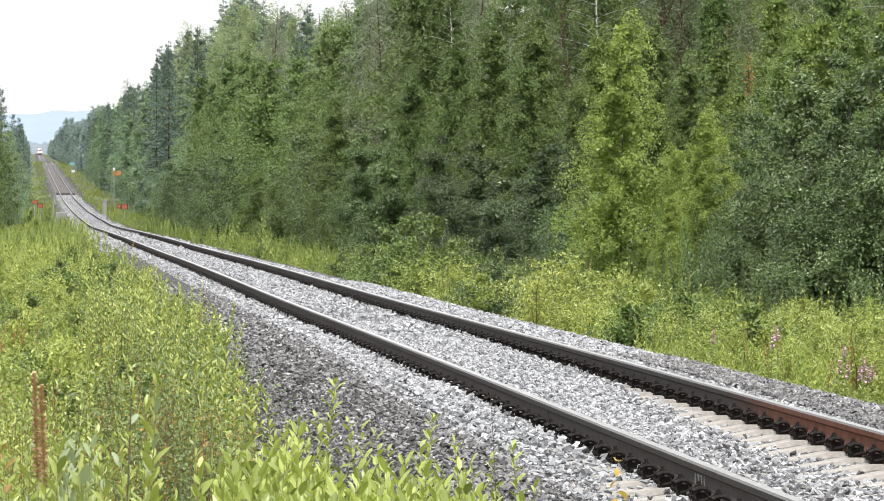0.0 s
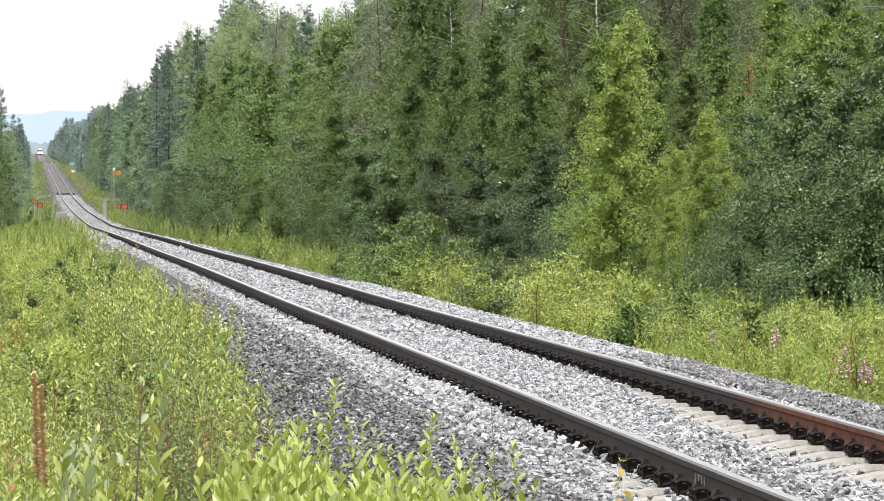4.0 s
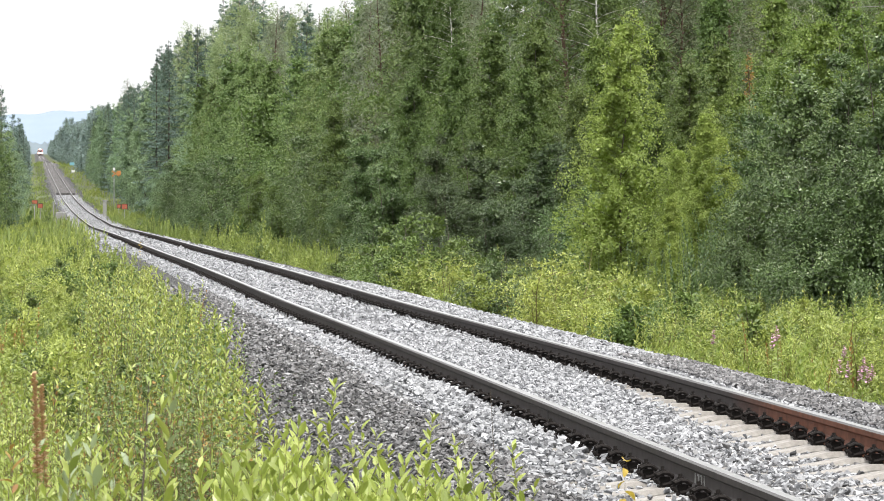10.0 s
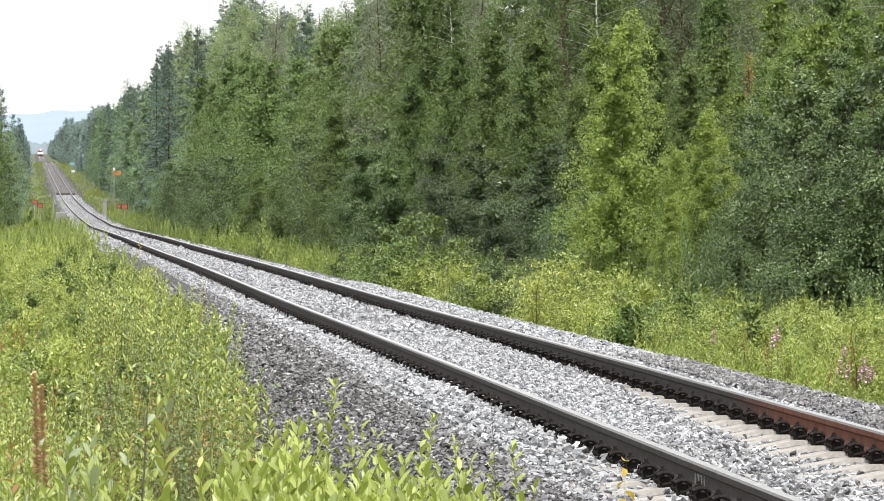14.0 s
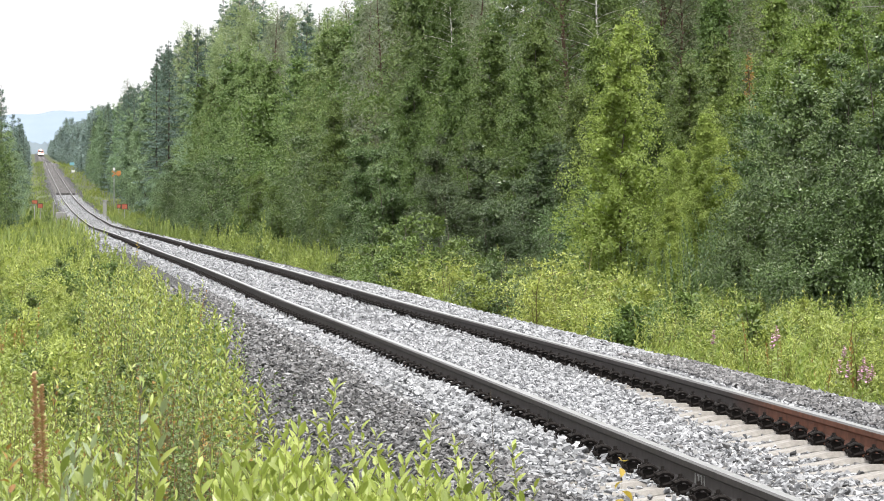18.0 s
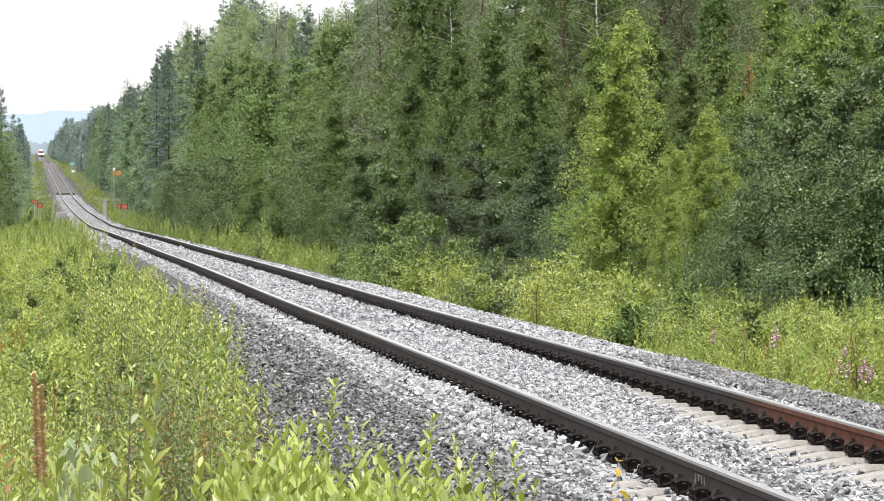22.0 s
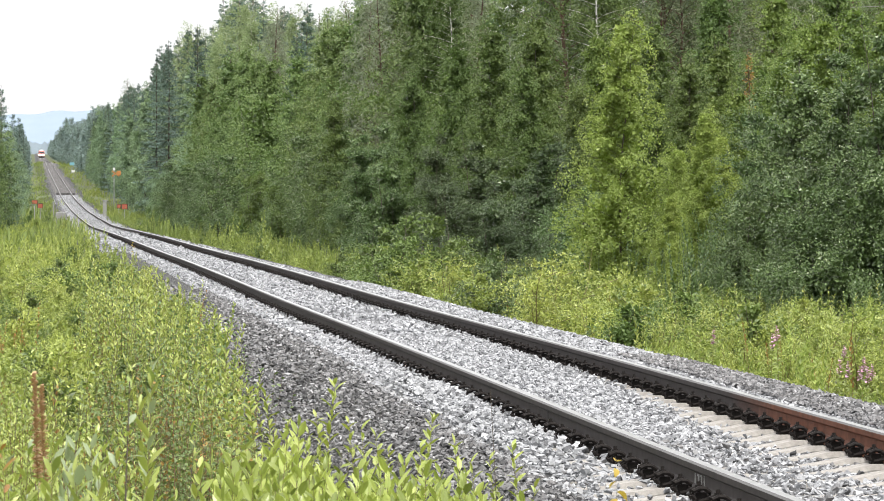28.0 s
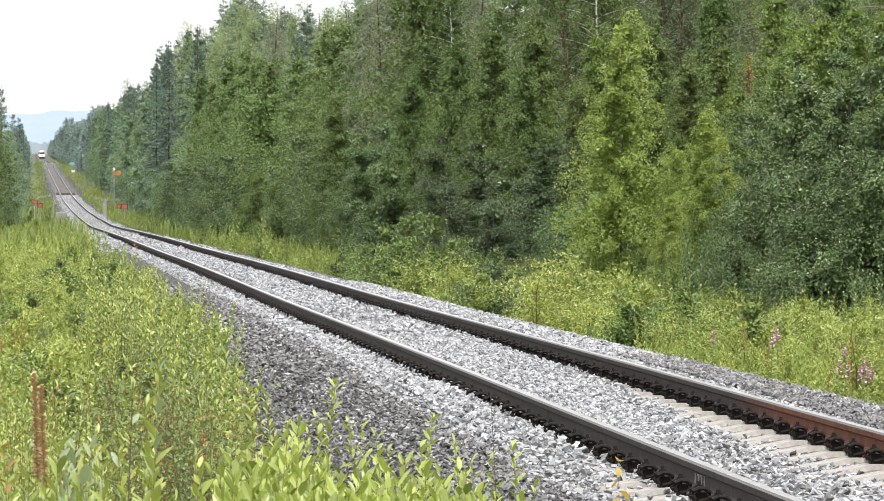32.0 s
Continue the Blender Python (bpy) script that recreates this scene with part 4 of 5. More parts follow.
def moved(vf, x, y, z, a, s):
    v, f = vf
    c, n = math.cos(a), math.sin(a)
    w = v * s
    return np.c_[w[:, 0] * c - w[:, 1] * n + x, w[:, 0] * n + w[:, 1] * c + y, w[:, 2] + z], f


def carpet(name, seed, count, mat, label, shape, region, kinds=10, patchy=True, stems=""):
    """One mass of low plants: shape(rng) gives a plant's stems and leaves, region(rng) a spot in plan and a size."""
    rng = np.random.default_rng(seed)
    protos = []
    for _ in range(kinds):
        pieces = shape(rng)
        protos.append((merge(pieces[0::2]), merge(pieces[1::2])) if stems else (None, merge(pieces)))
    out, sticks = [], []
    for _ in range(count):
        x, y, s = region(rng)
        pn = noise.noise(Vector((x * 0.8 + seed * 3.7, y * 0.16 + seed * 1.3, seed * 0.71)))
        if patchy and rng.random() < 0.95 * min(1.0, max(0.0, 0.35 - 2.6 * pn)):
            continue
        s *= 1.0 + (0.75 * pn if patchy else 0)
        stick, leafy = protos[rng.integers(kinds)]
        place = (x, y, float(ground_z(x, y)) - 0.04, rng.uniform(0, 6.28), s * (rng.uniform(0.7, 1.2) if patchy else rng.uniform(0.96, 1.0)))
        out.append(moved(leafy, *place))
        if stems:
            sticks.append(moved(stick, *place))
    v, f = merge(out)
    mass = tagged(new(name, fast_mesh(name, v, f, M[mat])), label, "plants", kind="stuff")
    if stems:
        v, f = merge(sticks)
        tagged(part("stems", fast_mesh("stems", v, f, M[stems]), mass, "thin reddish brown stems"), kind="stuff")
    return mass


def left_region(d0, d1, edge=-3.1, power=1.0):
    def spot(rng):
        d = d0 * (d1 / d0) ** (rng.random() ** power)
        right = CENTRE + edge + np.interp(d, (34, 46, 60, 90, 300), (0.0, 0.85, 1.1, 1.05, 1.15)) + 0.2 * math.sin(d * 0.9) + rng.normal(0, 0.12)
        left = max(-5.0, -0.0085 * d - 0.25 - 0.012 * d)
        return rng.uniform(left, right), d, 1.0
    return spot


def right_region(d0, d1, u0=2.9, u1=12.0):
    def spot(rng):
        d = d0 * (d1 / d0) ** rng.random()
        return CENTRE + rng.uniform(u0, u1), d, 1.0
    return spot


def clump(n, h0, h1, leaves, leaf, slim, wide, lean=0.15, stem=0.004, spread_out=0.75, start=0.15, rise=(0.45, 1.7), leaf_of=blades):
    def shape(rng):
        out = []
        for _ in range(n):
            st, lf = shoot(rng, rng.uniform(h0, h1), leaves, leaf, slim, lean, stem, spread_out, start, 3, rise, leaf_of)
            ox, oy = rng.normal(0, wide, 2)
            out += [moved(st, ox, oy, 0, 0, 1), moved(lf, ox, oy, 0, 0, 1)]
        return out
    return shape


def grass_tuft(n, h0, h1, wide):
    def shape(rng):
        p = np.c_[rng.normal(0, wide, (n, 2)), np.zeros(n)]
        d = np.c_[rng.normal(0, 0.28, (n, 2)), np.ones(n)]
        h = rng.uniform(h0, h1, n)
        return [blades(p, d, h, 0.006 + 0.05 * wide * wide / 0.1, rng, 0.1)]
    return shape


def in_groups(seed, groups, px0, px1, d0, d1, highest, spread=34.0):
    """Spots that gather into rounded stands: each stand has a middle, a distance and a crest of its own."""
    r = np.random.default_rng(seed)
    stands = [(r.uniform(px0, px1), d0 * (d1 / d0) ** r.random(), r.random() ** 0.8, r.uniform(0.6, 1.4)) for _ in range(groups)]

    def spot(rng):
        mid, far, low, wide = stands[rng.integers(groups)]
        px = mid + rng.normal(0, spread * wide)
        d = far + rng.normal(0, 0.35)
        crest = np.interp(mid, *highest)
        top = crest + (900 - crest) * low + 0.55 * abs(px - mid) + 60 * rng.random() ** 1.5
        x, y = plan_at(px, d)
        return x, y, max(0.3, EYE[2] - (top - 280) / 7074.0 * d - float(ground_z(x, y)))
    return spot


FRONT = ((0, 380, 430, 930), (600, 640, 745, 830))
BROW = ((0, 250, 330, 400), (490, 490, 540, 600))


def tall_spots(seed, groups):
    """The thicket just before the camera."""
    return in_groups(seed, groups, -20, 880, 9.5, 18.5, FRONT)


def brow_spots(seed, groups):
    """The taller growth on the brow of the bank."""
    return in_groups(seed, groups, -20, 395, 16, 30, BROW, 26.0)


def red_spot(rng):
    """Where the leaves have turned: the crest of the bank."""
    px = rng.uniform(150, 400)
    d = rng.uniform(14, 24)
    top = np.interp(px, (150, 260, 400), (610, 600, 690)) + 150 * rng.random()
    x, y = plan_at(px, d)
    return x, y, max(0.3, EYE[2] - (top - 280) / 7074.0 * d - float(ground_z(x, y)))


def front_spot(rng):
    """The low fringe of shoots before the ballast."""
    px = rng.uniform(425, 935)
    d = rng.uniform(10, 15.5)
    top = np.interp(px, (425, 520, 700, 860, 935), (690, 735, 765, 785, 845)) + 125 * rng.random() ** 0.9
    x, y = plan_at(px, d)
    return x, y, EYE[2] - (top - 280) / 7074.0 * d - float(ground_z(x, y))


M["stick"] = plain_material("red_brown_twig", (0.07, 0.035, 0.02), (0.16, 0.09, 0.045), 40, 0.6, 0, 0)
BB = broad_blades
carpet("willow_thicket", 54, 420, "willow", "light green willow thicket before the ballast", clump(1, 0.9, 1.0, 20, 0.05, 0.36, 0.02, 0.06, 0.0024, 0.8, 0.72, (0.1, 1.5), BB), front_spot, 14, False, "stick")
carpet("herb_thicket", 55, 160, "herb", "green weeds before the ballast", clump(2, 0.85, 1.0, 22, 0.036, 0.5, 0.03, 0.05, 0.002, 0.9, 0.72, (-0.1, 0.9), BB), front_spot, 10, False, "stem")
carpet("willow_thicket", 30, 330, "willow", "light green willow thicket in the foreground", clump(1, 0.86, 1.0, 34, 0.038, 0.32, 0.03, 0.08, 0.0022, 0.9, 0.62, (0.0, 1.2), BB), tall_spots(210, 20), 16, False, "stick")
carpet("willow_thicket", 27, 60, "paleleaf", "pale grey-green willow thicket in the foreground", clump(1, 0.9, 1.0, 24, 0.044, 0.28, 0.03, 0.05, 0.0024, 0.8, 0.7, (0.2, 1.6), BB), tall_spots(189, 9), 8, False, "stick")
carpet("herb_thicket", 29, 330, "herb", "green leafy weeds in the foreground", clump(2, 0.6, 0.95, 30, 0.032, 0.5, 0.05, 0.06, 0.002, 0.95, 0.55, (-0.2, 0.8), BB), tall_spots(203, 16), 12, False, "stem")
carpet("herb_thicket", 26, 160, "midleaf", "dark green birch seedlings in the foreground", clump(2, 0.55, 0.9, 30, 0.026, 0.72, 0.05, 0.08, 0.002, 1.0, 0.5, (-0.2, 0.8), BB), tall_spots(182, 10), 10, False, "stick")
carpet("grass", 25, 70, "grass", "thin upright grass in the foreground", clump(3, 0.8, 1.0, 5, 0.12, 0.03, 0.03, 0.1, 0.0012, 0.35, 0.6, (1.0, 3.0)), tall_spots(175, 12), 8, False, "stem")
carpet("reddened_seedlings", 28, 12, "red", "reddened young leaves in the foreground", clump(2, 0.8, 1.0, 6, 0.016, 0.7, 0.05, 0.08, 0.0014, 1.0, 0.86, (-0.2, 0.9), BB), tall_spots(196, 8), 8, False, "stick")
carpet("willow_thicket", 58, 190, "willow", "light green broad-leaved willows on the bank", clump(2, 0.8, 1.0, 36, 0.026, 0.36, 0.05, 0.1, 0.0018, 0.95, 0.6, (-0.1, 1.1), BB), brow_spots(406, 16), 14, False, "stick")
carpet("herb_thicket", 59, 150, "herb", "green leafy weeds on the bank", clump(3, 0.6, 0.95, 30, 0.02, 0.55, 0.07, 0.1, 0.0014, 1.0, 0.5, (-0.2, 0.8), BB), brow_spots(413, 14), 12, False, "stem")
carpet("herb_thicket", 60, 90, "midleaf", "dark green birch seedlings on the bank", clump(3, 0.7, 1.0, 40, 0.016, 0.75, 0.07, 0.1, 0.0016, 1.0, 0.4, (-0.2, 0.8), BB), brow_spots(420, 10), 10, False, "stick")
carpet("herb_thicket", 69, 230, "birch", "dark green birch seedlings with small round leaves on the brow", clump(3, 0.7, 1.0, 40, 0.017, 0.8, 0.06, 0.1, 0.0016, 1.0, 0.35, (-0.3, 0.7), BB),
       in_groups(31, 9, 215, 400, 17, 22, ((215, 300, 400), (545, 560, 610)), 26.0), 12, False, "stick")
carpet("reddened_seedlings", 70, 40, "red", "orange-red birch leaves on the brow", clump(3, 0.85, 1.0, 5, 0.015, 0.8, 0.07, 0.1, 0.0012, 1.1, 0.85, (-0.3, 0.7), BB),
       in_groups(31, 9, 215, 400, 16.5, 21, ((215, 300, 400), (535, 550, 600)), 30.0), 8, False, "stick")


def ridge_spot(rng):
    """The pale willows along the edge of the bank, above the ballast."""
    px = rng.uniform(165, 410)
    d = np.interp(px, (165, 410), (58, 27)) + rng.normal(0, 2.5)
    top = np.interp(px, (165, 250, 310, 400), (436, 458, 505, 572)) + 70 * rng.random() ** 1.4
    x, y = plan_at(px, d)
    return x, y, max(0.3, EYE[2] - (top - 280) / 7074.0 * d - float(ground_z(x, y)))


carpet("willow_thicket", 67, 150, "willow", "light green willows along the edge of the bank", clump(2, 0.8, 1.0, 30, 0.052, 0.36, 0.08, 0.1, 0.003, 0.85, 0.45, (0.1, 1.4), BB), ridge_spot, 14, False, "stick")
carpet("herb_thicket", 68, 80, "midleaf", "green seedlings along the edge of the bank", clump(3, 0.7, 1.0, 30, 0.034, 0.7, 0.09, 0.1, 0.003, 1.0, 0.4, (-0.2, 0.8), BB), ridge_spot, 10, False, "stick")
carpet("willow_shoots", 31, 170, "willow", "light green willow shoots in dense growth", clump(3, 0.4, 0.85, 34, 0.058, 0.34, 0.10, 0.15, 0.004, 0.85), left_region(17, 40))
carpet("willow_shoots", 32, 230, "willow", "light green willow shoots in dense growth", clump(4, 0.4, 0.8, 26, 0.075, 0.38, 0.14, 0.15, 0.004, 0.85), left_region(34, 110))
carpet("willow_shoots", 33, 350, "willow", "light green willow shoots along the bank", clump(4, 0.5, 1.0, 24, 0.1, 0.4, 0.3), left_region(90, 420))
carpet("reddened_seedlings", 56, 24, "red", "reddish brown leaves among the willows", clump(3, 0.85, 1.0, 6, 0.013, 0.75, 0.09, 0.1, 0.0026, 1.1, 0.88), red_spot, 8, False, "stick")
carpet("meadow_herbs", 34, 190, "herb", "green leafy meadow herbs", clump(4, 0.3, 0.7, 24, 0.055, 0.55, 0.12, 0.2, 0.004, 0.95), left_region(17, 40))
carpet("meadow_herbs", 35, 290, "herb", "green leafy meadow herbs", clump(4, 0.3, 0.7, 20, 0.085, 0.55, 0.2, 0.2, 0.004, 0.95), left_region(34, 130))
carpet("meadow_herbs", 36, 560, "herb", "green leafy herbs along the bank", clump(5, 0.4, 0.9, 16, 0.12, 0.5, 0.35), left_region(110, 1100))
carpet("grass", 37, 88, "grass", "yellowish green tall grass", grass_tuft(22, 0.3, 0.7, 0.12), left_region(17, 140, -3.3))
carpet("grass", 39, 330, "grass", "grass beside the line far off", grass_tuft(20, 0.5, 1.0, 0.45), left_region(200, 1400))
carpet("reddened_seedlings", 38, 210, "red", "reddened leaves of young birch and sorrel", clump(1, 0.5, 0.85, 18, 0.042, 0.6, 0.06), left_region(17, 60, -3.4), 10, True, "stick")
carpet("willow_shoots", 41, 85, "willow", "light green willow shoots beside the track", clump(4, 0.4, 0.95, 30, 0.064, 0.32, 0.16, 0.15, 0.004, 0.85), right_region(30, 110, 3.2, 9.5))
carpet("meadow_herbs", 42, 300, "herb", "green leafy herbs beside the track", clump(4, 0.35, 0.85, 26, 0.066, 0.5, 0.2, 0.15, 0.004, 0.9), right_region(32, 130, 3.0, 11.5))
carpet("grass", 43, 90, "grass", "tall grass beside the track", grass_tuft(30, 0.2, 0.5, 0.14), right_region(28, 170, 2.7, 6))
carpet("meadow_herbs", 44, 753, "herb", "green undergrowth beside the line", clump(6, 0.4, 1.0, 18, 0.09, 0.5, 0.4), right_region(110, 480, 2.4, 8.5))
carpet("meadow_herbs", 48, 351, "herb", "green undergrowth beside the line far off", clump(5, 0.5, 1.0, 14, 0.15, 0.5, 0.5), right_region(400, 1300, 2.4, 9.5))
carpet("grass", 45, 260, "grass", "grass beside the line far off", grass_tuft(20, 0.4, 0.9, 0.4), right_region(150, 1300, 2.2, 8.5))
carpet("meadow_herbs", 57, 420, "herb", "green herbs on the shoulder of the far bank", clump(4, 0.3, 0.6, 14, 0.12, 0.5, 0.35), right_region(170, 1500, -3.6, -2.0), 8, False)
carpet("undergrowth", 46, 351, "alder", "dark undergrowth under the forest edge", clump(5, 0.6, 1.7, 34, 0.062, 0.6, 0.4), right_region(70, 200, 9.5, 14))

carpet("ground_cover", 51, 380, "herb", "low green ground cover in the meadow", clump(6, 0.15, 0.4, 9, 0.08, 0.55, 0.2, 0.3, 0.004, 1.2), left_region(18, 120), 8, False)
carpet("ground_cover", 52, 380, "herb", "low green ground cover beside the track", clump(6, 0.15, 0.45, 9, 0.11, 0.55, 0.25, 0.3, 0.004, 1.2), right_region(30, 130, 3.0, 11), 8, False)

carpet("reddened_seedlings", 53, 35, "red", "rusty brown seed heads beside the track", clump(2, 0.7, 1.1, 18, 0.045, 0.5, 0.1, 0.1, 0.004, 0.7, 0.6), right_region(32, 80, 3.2, 8), 6, True, "stick")

# bushes on the verge
tree_kind("bush_a", "bush", broadleaf(61, 1.5, 0.95, 6000, 0.04, 0.0, 0.45, 22, 0.1, 5, None, 1.0, 0.62, 1.7), "bark", "birch", "low leafy green bush beside the track", "bush")
tree_kind("bush_w", "willow_bush", broadleaf(62, 1.35, 0.8, 5200, 0.038, 0.0, 0.4, 20, 0.0, 6, None, 1.0, 0.42, 1.6), "stem", "willow", "light green willow bush beside the track", "bush")
tree_kind("bush_h", "bush", broadleaf(63, 1.2, 0.9, 5200, 0.04, 0.0, 0.4, 20, 0.05, 5, None, 1.0, 0.62, 1.7), "stem", "herb", "low green bush on the verge", "bush")
d_name, d_trunk, d_crown, d_label, d_cat = KINDS["bush_a"]
d_crown = d_crown.copy()
d_crown.materials[0] = M["alder"]
KINDS["bush_d"] = (d_name, d_trunk, d_crown, "dark green glossy alder bush beside the track", d_cat)
for key, px, dist, size, turn in (
        ("bush_d", 840, 74, 0.85, 30), ("bush_d", 872, 72, 0.9, 100), ("bush_d", 690, 88, 0.7, 210), ("bush_a", 730, 90, 1.15, 130),
        ("bush_a", 672, 92, 1.15, 0), ("bush_a", 705, 88, 1.32, 70), ("bush_h", 745, 84, 1.15, 20), ("bush_w", 800, 82, 1.05, 10), ("bush_a", 790, 90, 1.39, 200), ("bush_h", 850, 72, 1.03, 100),
        ("bush_d", 880, 80, 1.0, 140), ("bush_w", 945, 66, 1.15, 40), ("bush_w", 1000, 68, 1.27, 160), ("bush_w", 1060, 62, 0.84, 250), ("bush_h", 1110, 66, 0.97, 30), ("bush_w", 1165, 60, 0.88, 80),
        ("bush_h", 1230, 58, 0.84, 190), ("bush_w", 1310, 57, 0.88, 300), ("bush_w", 1285, 62, 1.02, 20), ("bush_w", 1390, 56, 0.7, 60), ("bush_w", 1450, 58, 0.93, 130), ("bush_w", 1525, 54, 1.06, 10),
        ("bush_h", 1565, 56, 0.93, 210), ("bush_a", 600, 108, 0.9, 10), ("bush_h", 540, 122, 1.0, 40), ("bush_a", 455, 150, 1.0, 90), ("bush_h", 425, 165, 1.1, 10), ("bush_a", 350, 205, 1.2, 70),
        ("bush_h", 330, 190, 0.9, 0), ("bush_a", 265, 250, 1.2, 150), ("bush_h", 155, 118, 0.75, 0), ("bush_a", 160, 112, 0.7, 50),
        ("bush_w", 215, 62, 0.85, 70), ("bush_w", 250, 55, 0.8, 190), ("bush_w", 195, 72, 0.85, 20), ("bush_w", 290, 46, 0.8, 110), ("bush_w", 330, 38, 0.8, 0), ("bush_h", 240, 44, 0.85, 30),
        ("bush_h", 350, 33, 0.75, 60), ("bush_a", 45, 60, 0.8, 10), ("bush_w", 95, 48, 0.75, 100), ("bush_a", 150, 58, 0.72, 200), ("bush_h", 20, 44, 0.8, 60), ("bush_w", 130, 38, 0.72, 300), ("bush_a", 205, 40, 0.7, 30),
        ("bush_h", 60, 34, 0.75, 90), ("bush_w", 15, 75, 0.85, 10), ("bush_h", 75, 85, 0.8, 130), ("bush_w", 120, 78, 0.75, 250), ("bush_a", 100, 100, 0.8, 0), ("bush_w", 50, 120, 0.9, 40), ("bush_h", 20, 150, 0.9, 80),
        ("bush_w", 170, 30, 0.7, 45), ("bush_a", 270, 36, 0.72, 160), ("bush_a", 315, 29, 0.68, 220), ("bush_w", 40, 27, 0.7, 20), ("bush_h", 110, 28, 0.66, 75), ("bush_a", 225, 27, 0.62, 120), ("bush_h", 300, 31, 0.8, 90), ("bush_w", 395, 36, 0.45, 200), ("bush_a", 86, 358, 1.05, 0), ("bush_h", 66, 345, 1.0, 40), ("bush_a", 52, 350, 1.1, 90), ("bush_h", 118, 300, 0.7, 40), ("bush_h", 235, 330, 1.0, 40), ("bush_h", 205, 345, 0.9, 140)):
    x, y = plan_at(px, dist)
    plant_tree(key, x, y, turn, size * (1.22 if 600 < px < 1100 else 1.0), "bushes beside the track", sink=0.05)


# more bushes, scattered over the bank and the verge
tree_kind("bush_s", "willow_bush", broadleaf(64, 1.0, 0.75, 2600, 0.052, 0.0, 0.4, 15, 0.0, 5, None, 1.1, 0.42, 1.8), "stem", "willow", "light green willow bush in the meadow", "bush")
tree_kind("bush_t", "bush", broadleaf(65, 0.95, 0.8, 2600, 0.05, 0.0, 0.4, 15, 0.05, 5, None, 1.1, 0.62, 1.8), "stem", "herb", "low green leafy bush in the meadow", "bush")
tree_kind("bush_u", "birch_seedling", broadleaf(66, 1.05, 0.7, 2400, 0.046, 0.0, 0.5, 15, 0.05, 3, None, 1.1, 0.62, 1.8), "bark", "birch", "low young birch bush in the meadow", "bush")
rngb = random.Random(12)
spot_l, spot_r = left_region(21, 150, -3.35), right_region(57, 125, 3.9, 10.5)
rngn = np.random.default_rng(77)
for k in range(150):
    x, y, _ = spot_l(rngn) if k < 95 else spot_r(rngn)
    size = rngb.uniform(0.65, 1.2) * (1.0 if k < 95 else 1.3)
    if k >= 95:     # the verge falls away towards the forest
        px = 784 + 7074.0 * math.tan(math.atan2(x, y) - radians(5.855))
        top = np.interp(px, (600, 900, 1000, 1250, 1568), (405, 425, 450, 505, 530)) + rngb.uniform(-10, 20)
        size = min(size, max(0.25, EYE[2] - (top - 280) / 7074.0 * y - float(ground_z(x, y))))
    plant_tree(rngb.choice(["bush_s", "bush_s", "bush_t", "bush_t", "bush_u"] if k < 95 else ["bush_s", "bush_t", "bush_t", "bush_u", "bush_u"]), x, y, rngb.uniform(0, 360), size, "bushes in the meadow" if k < 95 else "bushes beside the track", "" if k < 95 else "leafy green bush beside the track", sink=0.06)


# ---- plants that stand alone: stems with their own leaves ----
def leaf_mesh(name, length, width, curl, mat):
    v, f = [], []
    for i in range(6):
        t = i / 5
        w = width / 2 * max(0.06, math.sin(math.pi * min(1, 0.04 + t * 0.96)) ** 0.8)
        for k in (-1, 0, 1):
            v.append((k * w, length * t * (1 - 0.15 * curl * t), -curl * length * t * t * 0.5 + abs(k) * w * 0.45))
    for i in range(5):
        for k in range(2):
            a = i * 3 + k
            f.append((a, a + 1, a + 4, a + 3))
    return fast_mesh(name, v, f, mat, True)


LEAVES = {k: [leaf_mesh("leaf", 1.0, w, c, M[m]) for w, c in ((0.32, 0.3), (0.37, 0.6), (0.28, 0.15))] for k, m in (("willow", "willow"), ("herb", "herb"), ("red", "red"))}
LEAVES["slim"] = [leaf_mesh("leaf", 1.0, w, c, M[m]) for w, c, m in ((0.27, 0.25, "willow"), (0.33, 0.5, "paleleaf"), (0.3, 0.1, "willow"), (0.25, 0.35, "willow"), (0.3, 0.6, "herb"))]
LEAVES["yellow"] = [leaf_mesh("leaf", 1.0, w, c, M["yellow"]) for w, c in ((0.7, 0.5), (0.62, 0.9))]
LEAVES["pinkpetal"] = [leaf_mesh("petal", 1.0, 0.8, 0.4, M["pink"])]
SWAYING = []


